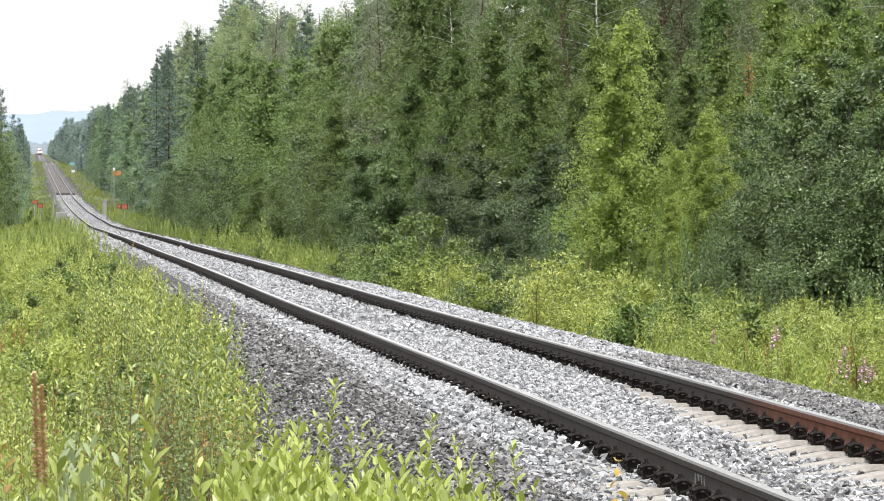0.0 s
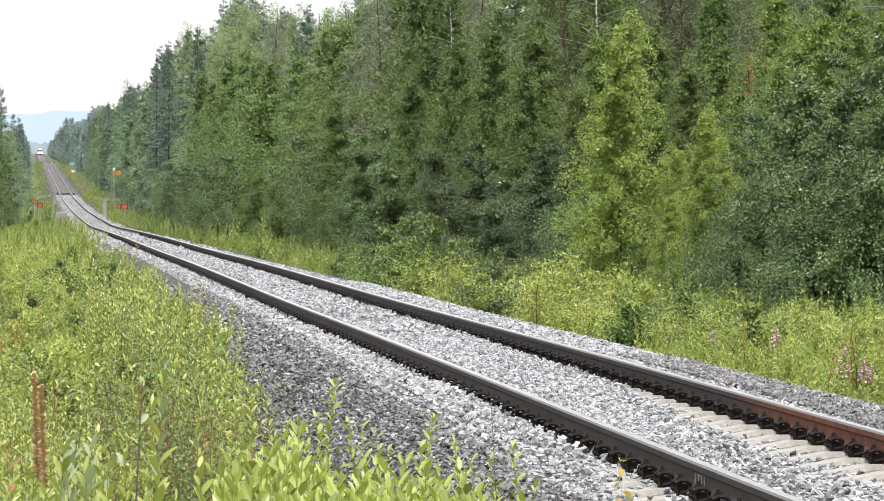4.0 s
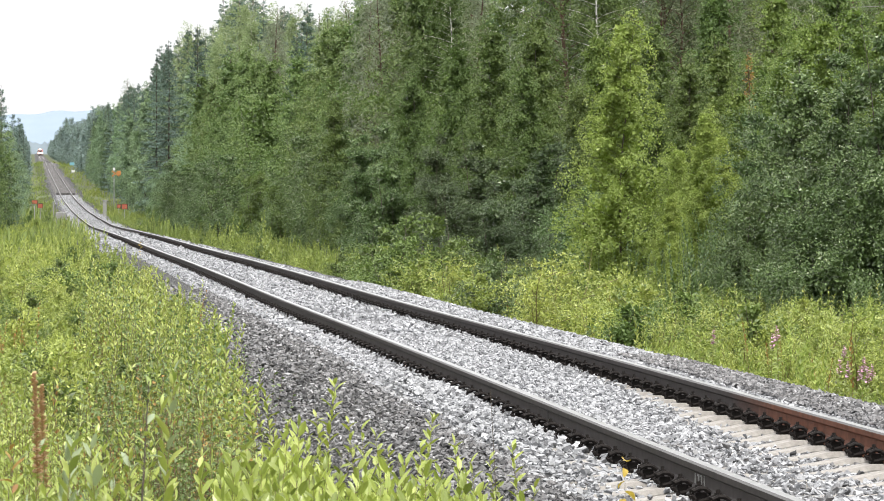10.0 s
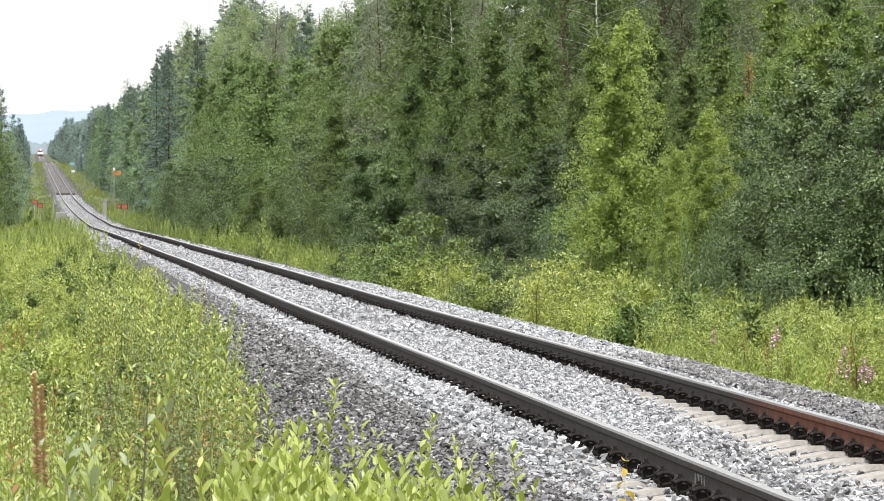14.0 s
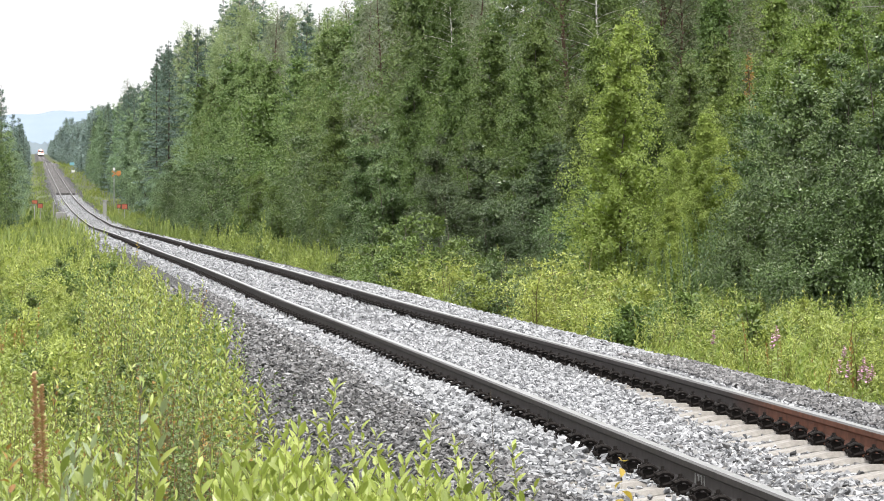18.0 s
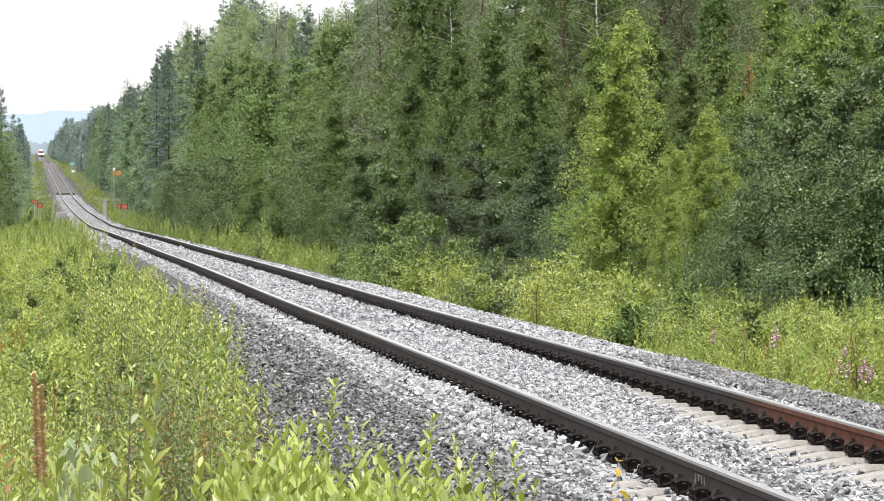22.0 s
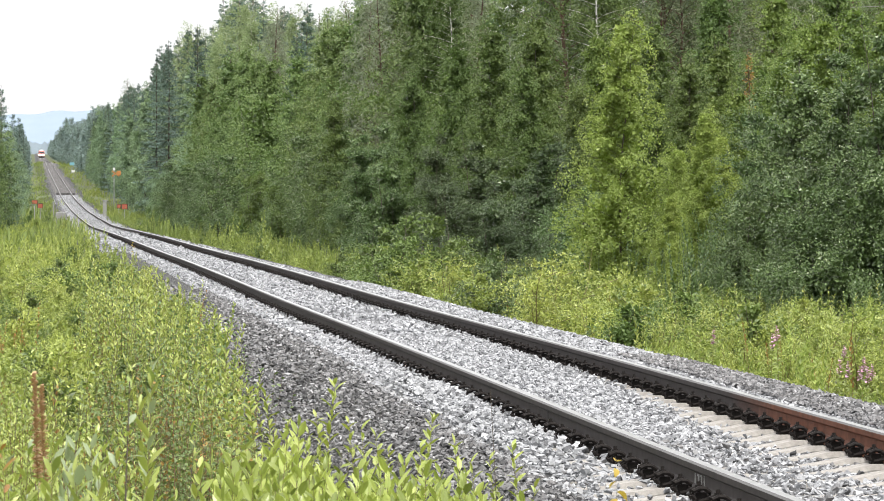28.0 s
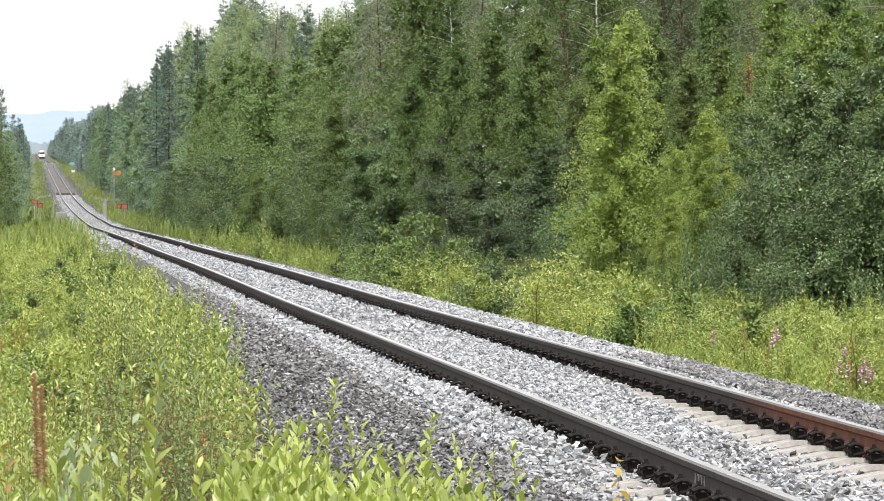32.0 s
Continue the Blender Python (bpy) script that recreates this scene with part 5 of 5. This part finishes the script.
def sapling(name, px, d, top, leaves, leaf, kind, label, category="sapling", seed=0, lean=0.06, stem=0.004, first=0.45, colour="stem", group="saplings in the foreground", up=(0.3, 1.5), sway=0.0):
    rng = random.Random(seed * 31 + int(px))
    x, y = plan_at(px, d)
    gz = float(ground_z(x, y)) - 0.03
    h = EYE[2] - (top - 280) / 7074.0 * d - gz
    root = tagged(new(name), label, category, group)
    az = rng.uniform(-0.6, 0.6) + (math.pi if rng.random() < 0.5 else 0)
    bx, by = math.cos(az) * lean * h, math.sin(az) * lean * h
    ts = np.linspace(0, 1, 7)
    path = np.c_[bx * (ts ** 2 - 1), by * (ts ** 2 - 1), h * ts]
    v, f = tube(path, stem * (1.2 - ts), 6)
    part("stem", fast_mesh("stem", v, f, M[colour], True), root)
    for i in range(leaves):
        t = first + (1 - first) * (i + 0.6 * rng.random()) / leaves
        ob = part("leaf", rng.choice(LEAVES[kind]), root)
        s = leaf * np.interp(t, (0, 0.6, 1), (0.85, 1.05, 0.7)) * rng.uniform(0.75, 1.2)
        el = math.degrees(math.atan(np.interp(t, (first, 1), up) + rng.gauss(0, 0.25)))
        ob.matrix_basis = pose(bx * (t * t - 1), by * (t * t - 1), h * t, el, rng.uniform(-25, 25), i * 137.5 + rng.uniform(-20, 20)) @ Matrix.Diagonal((s, s, s, 1))
    base = pose(x, y, gz)
    root.matrix_basis = base
    if sway:
        SWAYING.append((root, (x, y, gz), sway, h))
    return root


W = "willow sapling with pale green narrow leaves"
for px, d, top, n, lf, sd, sw in ((291, 6.2, 655, 20, 0.06, 1, 1.0), (264, 6.3, 705, 12, 0.058, 2, 1.0), (112, 6.0, 790, 18, 0.062, 3, 0.8), (148, 5.6, 835, 16, 0.065, 4, 0.8),
                                  (185, 6.4, 830, 14, 0.06, 5, 0.7), (215, 7.5, 800, 16, 0.058, 6, 0.7), (60, 7.2, 790, 16, 0.058, 7, 0.6), (20, 6.6, 820, 14, 0.06, 8, 0.6), (345, 8.5, 760, 18, 0.055, 9, 0.5)):
    sapling("willow_sapling", px, d * 1.4, top, int(n * 1.2), lf * 1.12, "slim", W, "sapling", sd, 0.04, 0.0042, 0.8, "stem", up=(1.2, 3.4), sway=sw)
sapling("willow_sapling", 246, 8.4, 676, 9, 0.05, "slim", "willow sapling with a bare dark stem", "sapling", 11, 0.03, 0.0065, 0.88, "bark", sway=1.0)
sapling("seedling", 8, 8.0, 785, 5, 0.05, "red", "seedling with reddish orange leaves", "seedling", 12, 0.04, 0.002, 0.93, sway=0.5)
sapling("seedling", 42, 7.0, 850, 8, 0.06, "herb", "seedling with broad yellow-green leaves", "seedling", 13, 0.04, 0.002, 0.9, sway=0.5)
for px, d, top, n, lf in ((595, 14.5, 678, 26, 0.072), (640, 14, 755, 16, 0.06), (665, 13, 765, 20, 0.065), (690, 13.5, 795, 18, 0.06), (768, 14, 735, 24, 0.068), (745, 13, 790, 18, 0.065), (805, 14.5, 780, 20, 0.065),
                          (835, 13.5, 815, 16, 0.062), (868, 14, 810, 18, 0.06), (908, 14.5, 788, 18, 0.066), (440, 16, 690, 26, 0.066), (470, 16.5, 695, 24, 0.066), (512, 15.5, 745, 22, 0.062), (547, 15, 765, 20, 0.065),
                          (420, 17, 705, 24, 0.06), (560, 14, 735, 20, 0.07), (618, 15, 745, 20, 0.062), (488, 14.5, 770, 18, 0.065), (720, 12.5, 840, 14, 0.06), (950, 14, 855, 12, 0.06), (395, 18, 640, 24, 0.06), (370, 19, 590, 24, 0.06)):
    sapling("willow_sapling", px, d, top, int(n * 1.5), lf, "willow", W + " before the ballast", "sapling", 20, 0.06, 0.0035, 0.72)
for px, d, top, n in ((360, 15, 735, 10), (705, 14.5, 800, 4), (330, 17, 690, 9), (170, 16, 700, 9), (100, 18, 640, 8), (515, 13, 800, 5), (250, 18, 650, 9)):
    sapling("birch_seedling", px, d, top, max(3, n // 2), 0.032, "red", "birch seedling with reddened leaves", "seedling", 40, 0.05, 0.0025, 0.85)
for px, d, top, seed in ((1555, 58, 498, 1), (1545, 62, 515, 2), (1520, 60, 520, 3), (1480, 57, 522, 4), (1468, 61, 512, 5), (1425, 60, 508, 6), (1404, 58, 525, 7), (1350, 60, 515, 8), (1302, 62, 498, 9), (1292, 60, 512, 10), (1240, 63, 500, 11), (1185, 64, 490, 12), (1050, 70, 455, 13), (985, 74, 440, 14)):
    sapling("willow_sapling", px, d, top, 34, 0.075, "willow", "tall willow shoot above the verge", "sapling", 120 + seed, 0.08, 0.006, 0.35, "stem", "willow shoots on the verge", (0.5, 1.8))
sapling("seedling", 1099, 9.5, 805, 6, 0.045, "yellow", "thin seedling with yellowed leaves", "seedling", 50, 0.02, 0.0013, 0.93, "bark", up=(-1.4, 0.1), sway=0.5)
sapling("dead_stalk", 870, 12.5, 690, 0, 0.03, "red", "thin dead leafless stalk", "stalk", 51, -0.03, 0.004, 0.9, "bark")
sapling("dead_stalk", 205, 16, 590, 0, 0.03, "red", "thin dead leafless stalk", "stalk", 52, 0.05, 0.003, 0.9, "bark")
sapling("seedling", 242, 17, 428, 5, 0.018, "yellow", "tall thin stalk with yellowed tip leaves", "seedling", 53, 0.01, 0.0016, 0.975, "stem", sway=0.6)
for px, d, top, seed in ((345, 11, 770, 1), (410, 12, 800, 2), (142, 12, 700, 3), (30, 12, 720, 4), (455, 12.5, 790, 5), (235, 26, 575, 6), (525, 13, 770, 7), (560, 12.5, 800, 8), (690, 13, 800, 9), (105, 20, 610, 10), (620, 12.6, 790, 11)):
    sapling("stalk", px, d, top, 4, 0.03, "willow", "thin dark upright stalk with few leaves", "stalk", 90 + seed, 0.05, 0.0036, 0.9, "bark")
LEAVES["sorrel"] = [leaf_mesh("seed", 1.0, 0.7, 0.3, leaf_material("sorrel_seed", (0.28, 0.17, 0.10), (0.44, 0.29, 0.18), (0.58, 0.40, 0.27), 0.6, 0.2, 0.2, 0.1))]
for px, d, top in ((60, 10, 664), (72, 10.2, 688)):
    sapling("sorrel", px, d, top, 150, 0.022, "sorrel", "sorrel with a rusty red seed spike", "herb", 54, 0.02, 0.003, 0.86, "stem", up=(0.2, 1.2))


def fireweed(px, d, top, seed):
    root = sapling("fireweed", px, d, top + 12, 34, 0.085, "herb", "fireweed with a pink flower spike", "flower", seed, 0.03, 0.004, 0.2, "stem", "fireweed beside the track", (-0.1, 0.9))
    x, y = plan_at(px, d)
    gz = float(ground_z(x, y)) - 0.03
    h = EYE[2] - (top - 280) / 7074.0 * d - gz
    rng = random.Random(seed)
    sp = part("flower_spike", fast_mesh("flower_spike", *tube([(0, 0, h - 0.16), (0, 0, h)], [0.004, 0.002], 4), M["stem"]), root, "pink flower spike")
    for i in range(20):
        t = i / 20
        ob = part("petal", LEAVES["pinkpetal"][0], sp)
        s = 0.042 * (1.15 - 0.75 * t)
        ob.matrix_basis = pose(0, 0, h - 0.15 + 0.15 * t, rng.uniform(-10, 50), rng.uniform(-30, 30), i * 137.5) @ Matrix.Diagonal((s, s, s, 1))


for k, (px, top) in enumerate(((1378, 577), (1371, 590), (1498, 612), (1490, 635), (1533, 632), (1548, 645), (1540, 650), (1526, 648), (1266, 585), (1505, 640))):
    fireweed(px, 37 + 2 * (k % 3), top, 70 + k)


# ---- far along the line: crossing, signs and posts ----
M["orange"] = plain_material("orange_red_board", (0.36, 0.095, 0.055), (0.44, 0.125, 0.075), 5, 0.5, 0, 0)
M["amber"] = plain_material("amber_sign_paint", (0.48, 0.19, 0.05), (0.56, 0.25, 0.08), 5, 0.5, 0, 0)
M["blue"] = plain_material("light_blue_sign_paint", (0.16, 0.36, 0.44), (0.2, 0.42, 0.5), 5, 0.5, 0, 0)
M["signwhite"] = plain_material("white_sign_paint", (0.72, 0.72, 0.72), (0.8, 0.8, 0.8), 5, 0.5, 0, 0)
M["postgrey"] = plain_material("weathered_concrete_post", (0.22, 0.22, 0.21), (0.34, 0.34, 0.32), 8, 0.9, 0, 0.2)
M["steel"] = plain_material("galvanised_steel", (0.35, 0.36, 0.37), (0.5, 0.5, 0.51), 12, 0.5, 0.6, 0)
M["plank"] = plain_material("dark_crossing_plank", (0.018, 0.016, 0.015), (0.04, 0.036, 0.033), 5, 0.9, 0, 0.2)
M["gravel"] = plain_material("gravel_road", (0.075, 0.10, 0.04), (0.12, 0.14, 0.065), 6, 0.95, 0, 0.4)


def rod(name, mat, r, z0, z1, sides=8):
    return fast_mesh(name, *tube([(0, 0, z0), (0, 0, z1)], [r, r], sides), mat, True)


def standing(name, px, d, label, category):
    x, y = plan_at(px, d)
    ob = tagged(new(name), label, category)
    ob.matrix_basis = pose(x, y, float(ground_z(x, y)) - 0.1)
    return ob, x, y


def drop(px, d, py):
    """Height of the line of sight py at that place, over the ground there."""
    x, y = plan_at(px, d)
    return EYE[2] - (py - 280) / 7074.0 * d - float(ground_z(x, y)) + 0.1


def board(name, px, d, y0, y1, wide, mat, label, frame_mat="plank"):
    ob, x, y = standing(name, px, d, label, "sign")
    a, b = drop(px, d, y1), drop(px, d, y0)
    part("post", rod("post", M["steel"], 0.035, -0.2, b - 0.02), ob)
    part("backing", box_mesh("backing", M[frame_mat], -wide / 2 - 0.05, wide / 2 + 0.05, -0.06, -0.04, a - 0.04, b + 0.04, 0.005), ob)
    part("panel", box_mesh("panel", M[mat], -wide / 2, wide / 2, -0.075, -0.064, a, b), ob)
    return ob


# road over the line
CY = 573.0
cx = float(mid_x(CY))
road = new("road", None)
tagged(road, "narrow gravel road crossing the railway", "road", kind="structure")
xs_ = np.concatenate([np.linspace(-60, cx - 2.0, 30), np.linspace(cx + 2.0, 60, 30)])
rv, rf = [], []
for i, x in enumerate(xs_):
    z = float(rail_z(CY)) - 0.25 - 0.7 * min(1, max(0, (abs(x - cx) - 2.0) / 5)) + 0.02
    rv += [(x, CY - 1.9, z - 0.25), (x, CY - 1.5, z), (x, CY + 1.5, z), (x, CY + 1.9, z - 0.25)]
for i in range(len(xs_) - 1):
    if i != 29:
        for k in range(3):
            rf.append((i * 4 + k, i * 4 + k + 1, i * 4 + 5 + k, i * 4 + 4 + k))
part("surface", fast_mesh("surface", rv, rf, M["gravel"], True), road)
deck = tagged(new("crossing_deck"), "dark plank deck of a level crossing between the rails", "level crossing")
for x0, x1 in ((-1.3, -0.9), (-0.68, -0.02), (0.02, 0.68), (0.9, 1.3)):
    part("plank", box_mesh("plank", M["plank"], cx + x0, cx + x1, CY - 2.0, CY + 2.0, float(rail_z(CY)) - 0.19, float(rail_z(CY)) - 0.015, 0.01), deck)

mast, mx, my = standing("crossing_sign", 202.5, 500, "white level crossing mast with amber crossed boards", "sign")
ztop = drop(202.5, 500, 297)
part("mast", rod("mast", M["steel"], 0.06, -0.2, ztop), mast)
for ang in (35, -35):
    bm = bmesh.new()
    box_into(bm, -0.58, 0.58, -0.11, -0.08, -0.07, 0.07, 0.01)
    c = part("cross_board", bm_mesh("cross_board", bm, M["amber"]), mast, "amber crossed warning board")
    c.matrix_basis = pose(0.2, 0, ztop - 0.75, 0, ang, 0)
part("signal_lamp", box_mesh("signal_lamp", M["amber"], 0.35, 0.85, -0.2, 0.0, ztop - 0.95, ztop - 0.4, 0.03), mast, "amber signal lamp box")
part("cap", box_mesh("cap", M["signwhite"], -0.14, 0.14, -0.14, 0.14, ztop - 0.35, ztop, 0.02), mast)

board("line_sign", 211, 372, 362.5, 368.5, 0.3, "orange", "small orange board on a post")
board("line_sign", 221, 370, 362, 370, 0.5, "orange", "orange board in a dark frame on a post")
board("line_sign", 61.5, 372, 355, 361, 0.5, "orange", "orange board on a post among bushes")
board("line_sign", 71.5, 368, 361, 368, 0.42, "orange", "orange board in a dark frame on a post")
board("line_sign", 128, 800, 288, 292.5, 0.8, "blue", "pale blue board on a post", "blue")
board("line_sign", 130, 760, 302, 305, 0.5, "signwhite", "small white board on a post", "signwhite")
for px, d, y0, wide in ((186, 372, 354, 0.34), (95, 365, 357, 0.14)):
    ob, x, y = standing("marker_post", px, d, "weathered grey concrete marker post beside the track", "post")
    h = drop(px, d, y0)
    part("post", box_mesh("post", M["postgrey"], -wide / 2, wide / 2, -wide / 2, wide / 2, -0.2, h, 0.02), ob)
    part("cap", box_mesh("cap", M["postgrey"], -wide * 0.75, wide * 0.75, -wide * 0.6, wide * 0.6, h - 0.12, h, 0.02), ob)
ob, x, y = standing("cable_box", 108, 352, "low grey concrete cable box beside the track", "box")
part("box", box_mesh("box", M["postgrey"], -0.45, 0.45, -0.3, 0.3, -0.2, drop(108, 352, 376), 0.03), ob)


cable = tagged(new("overhead_cable"), "thin grey overhead cable strung through the trees", "cable")
ends = [(np.array([*plan_at(px, 74), EYE[2] - (py - 280) / 7074.0 * 74])) for px, py in ((1508, 13), (1700, -3))]
span = np.linspace(0, 1, 9)[:, None]
part("wire", fast_mesh("wire", *tube(ends[0] * (1 - span) + ends[1] * span - np.array([0, 0, 0.12]) * span * (1 - span), np.full(9, 0.005), 5), M["postgrey"], True), cable)


# ---- train ----
M["white"] = plain_material("train_white_paint", (0.3, 0.29, 0.275), (0.38, 0.37, 0.35), 2, 0.4, 0, 0)
M["trainred"] = plain_material("train_red_paint", (0.40, 0.10, 0.09), (0.48, 0.13, 0.115), 2, 0.4, 0, 0)
M["dark"] = plain_material("dark_underframe", (0.02, 0.02, 0.02), (0.05, 0.048, 0.045), 4, 0.7, 0, 0)
M["roof"] = plain_material("grey_roof", (0.2, 0.2, 0.2), (0.3, 0.3, 0.3), 2, 0.6, 0, 0)
m_, t_, b_ = nodes_of("headlight")
b_.inputs["Base Color"].default_value = (1, 0.95, 0.85, 1)
b_.inputs["Emission Color"].default_value = (1, 0.9, 0.72, 1)
b_.inputs["Emission Strength"].default_value = 14.0
M["lamp"] = m_
m_, t_, b_ = nodes_of("windscreen_glass")
b_.inputs["Base Color"].default_value = (0.02, 0.025, 0.03, 1)
b_.inputs["Roughness"].default_value = 0.08
M["glass"] = m_


def disc_mesh(name, mat, r, x, y, z, depth=0.06, n=12):
    a = np.arange(n) * 2 * np.pi / n
    ring = np.c_[x + r * np.cos(a), np.full(n, y), z + r * np.sin(a)]
    bm = bmesh.new()
    f = [bm.verts.new(p) for p in ring]
    g = [bm.verts.new(p + np.array([0, depth, 0])) for p in ring]
    bm.faces.new(f)
    bm.faces.new(list(reversed(g)))
    for i in range(n):
        bm.faces.new((f[i], g[i], g[(i + 1) % n], f[(i + 1) % n]))
    return bm_mesh(name, bm, mat)


def build_train():
    """A red and white diesel train; its nose is at the origin and it runs towards -y."""
    tr = tagged(new("train"), "approaching red and white diesel train with lit headlights", "train")
    length = 25.0
    for k in range(3):
        y0 = 1.2 + k * (length + 1.0)
        body = part("body", box_mesh("body", M["white"], -1.55, 1.55, y0, y0 + length, 1.1, 3.55, 0.15), tr, "white upper body side")
        part("skirt", box_mesh("skirt", M["trainred"], -1.57, 1.57, y0 + 0.02, y0 + length - 0.02, 0.75, 1.9, 0.08), tr, "red lower body side")
        part("roof", box_mesh("roof", M["roof"], -1.35, 1.35, y0 + 0.1, y0 + length - 0.1, 3.5, 4.1, 0.25), tr)
        for j in range(7):
            for sx in (-1, 1):
                wy = y0 + 2.6 + j * 3.1
                part("window", box_mesh("window", M["glass"], sx * 1.56 - 0.02, sx * 1.56 + 0.02, wy, wy + 1.7, 2.15, 3.0), body)
        for by in (3.0, length - 3.0):
            bg = part("bogie", box_mesh("bogie", M["dark"], -1.15, 1.15, y0 + by - 1.6, y0 + by + 1.6, 0.35, 0.8, 0.05), tr)
            for wy in (-1.05, 1.05):
                for sx in (-1, 1):
                    bm = bmesh.new()
                    bmesh.ops.create_cone(bm, cap_ends=True, segments=16, radius1=0.45, radius2=0.45, depth=0.12,
                                          matrix=Matrix.Translation((sx * 0.79, y0 + by + wy, 0.45)) @ Matrix.Rotation(radians(90), 4, "Y"))
                    part("wheel", bm_mesh("wheel", bm, M["dark"]), bg)
    # sloping nose
    bm = bmesh.new()
    low = [bm.verts.new(p) for p in ((-1.5, 0.15, 0.75), (1.5, 0.15, 0.75), (1.55, 1.25, 0.75), (-1.55, 1.25, 0.75))]
    mid = [bm.verts.new(p) for p in ((-1.45, 0.0, 1.95), (1.45, 0.0, 1.95), (1.55, 1.25, 1.95), (-1.55, 1.25, 1.95))]
    for a, b in ((0, 1), (1, 2), (2, 3), (3, 0)):
        bm.faces.new((low[a], low[b], mid[b], mid[a]))
    bm.faces.new(list(reversed(low)))
    bm.faces.new(mid)
    nose = part("nose", bm_mesh("nose", bm, M["trainred"]), tr, "red lower nose")
    bm = bmesh.new()
    a1 = [bm.verts.new(p) for p in ((-1.45, 0.01, 1.95), (1.45, 0.01, 1.95), (1.55, 1.25, 1.95), (-1.55, 1.25, 1.95))]
    a2 = [bm.verts.new(p) for p in ((-1.2, 0.75, 3.7), (1.2, 0.75, 3.7), (1.4, 1.25, 3.75), (-1.4, 1.25, 3.75))]
    for a, b in ((0, 1), (1, 2), (2, 3), (3, 0)):
        bm.faces.new((a1[a], a1[b], a2[b], a2[a]))
    bm.faces.new(a2)
    cab = part("cab_front", bm_mesh("cab_front", bm, M["trainred"]), tr, "red cab front")
    bm = bmesh.new()
    q = [bm.verts.new(p) for p in ((-1.2, 0.12, 2.3), (1.2, 0.12, 2.3), (1.08, 0.5, 3.3), (-1.08, 0.5, 3.3))]
    q2 = [bm.verts.new(p.co + Vector((0, 0.06, -0.02))) for p in q]
    bm.faces.new(q)
    for a, b in ((0, 1), (1, 2), (2, 3), (3, 0)):
        bm.faces.new((q[a], q2[a], q2[b], q[b]))
    part("windscreen", bm_mesh("windscreen", bm, M["glass"]), cab, "dark windscreen")
    part("front_band", box_mesh("front_band", M["white"], -1.42, 1.42, -0.03, 0.02, 1.2, 1.95, 0.02), nose, "white band across the nose")
    for x, z, r in ((-0.8, 1.62, 0.42), (0.8, 1.62, 0.42), (-0.22, 3.6, 0.2), (0.22, 3.6, 0.2)):
        part("headlight", disc_mesh("headlight", M["lamp"], r, x, -0.06 if z < 2 else 0.66, z, 0.05), nose if z < 2 else cab, "lit round headlight")
    part("plough", box_mesh("plough", M["dark"], -1.4, 1.4, -0.05, 0.5, 0.12, 0.95, 0.05), tr, "dark plough under the nose")
    for sx in (-0.87, 0.87):
        part("buffer", box_mesh("buffer", M["dark"], sx - 0.22, sx + 0.22, -0.35, 0.15, 0.9, 1.25, 0.05), nose)
    return tr


train = build_train()


# ---- distance ----
def ridge(name, y, x0, x1, peak, seed, mat, base=-20, rough=1.0):
    rng = np.random.default_rng(seed)
    xs = np.linspace(x0, x1, 260)
    c = (xs - x0) / (x1 - x0)
    hgt = peak(xs) + np.abs(rng.normal(0, rough, 260))
    v, f = [], []
    for k, (dy, s) in enumerate(((-250, 0.0), (-120, 0.55), (0, 1.0), (200, 0.9))):
        for x, h in zip(xs, hgt):
            v.append((x, y + dy, base + (h - base) * s))
    n = len(xs)
    for k in range(3):
        for i in range(n - 1):
            f.append((k * n + i, k * n + i + 1, (k + 1) * n + i + 1, (k + 1) * n + i))
    return new(name, fast_mesh(name, v, f, mat, True))


# hill and belt are forest; the blue in both colours is distance haze
M["hill"] = plain_material("haze_blued_forest", (0.20, 0.255, 0.325), (0.225, 0.28, 0.35), 0.02, 1.0, 0, 0)
M["belt"] = plain_material("haze_blued_forest_belt", (0.115, 0.15, 0.175), (0.145, 0.185, 0.21), 0.05, 1.0, 0, 0)
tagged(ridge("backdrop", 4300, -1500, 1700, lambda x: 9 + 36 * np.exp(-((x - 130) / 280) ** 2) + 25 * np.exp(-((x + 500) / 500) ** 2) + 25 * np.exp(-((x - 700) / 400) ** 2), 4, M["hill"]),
       "far forested hill with blue distance haze in its colour", "hill", kind="structure")
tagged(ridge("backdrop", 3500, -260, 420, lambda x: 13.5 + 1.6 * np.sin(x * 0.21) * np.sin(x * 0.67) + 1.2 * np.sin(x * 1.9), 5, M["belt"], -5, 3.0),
       "far belt of forest with distance haze in its colour", "forest", kind="structure")


def motions():
    rows = []
    for t in (0.0, 4.0, 8.0, 12.0, 16.0, 20.0, 24.0, 28.0, 32.0):
        y = 2600 - 20.3 * t
        g = float(rail_z(y + 10) - rail_z(y - 10)) / 20
        rows.append((t, pose(float(mid_x(y)), y, float(rail_z(y)), math.degrees(math.atan(g)), 0, 0)))
    walk(train, rows)
    # plants leaning in a light breeze, a slow sway with small gusts
    for k, (ob, (x, y, z), amount, h) in enumerate(SWAYING):
        rows = []
        for i in range(33):
            t = float(i)
            a = 0.75 * math.sin((t - 3) * 0.2) + 0.12 * math.sin(t * 1.25 + k * 0.4) - 0.8 * math.exp(-((t - 2.0) / 0.7) ** 2) - 0.5 * math.exp(-((t - 25.5) / 1.3) ** 2)
            b = 0.15 * math.sin(t * 0.9 + k)
            rows.append((t, pose(x, y, z, amount * b, amount * a, 0)))
        walk(ob, rows)


motions()
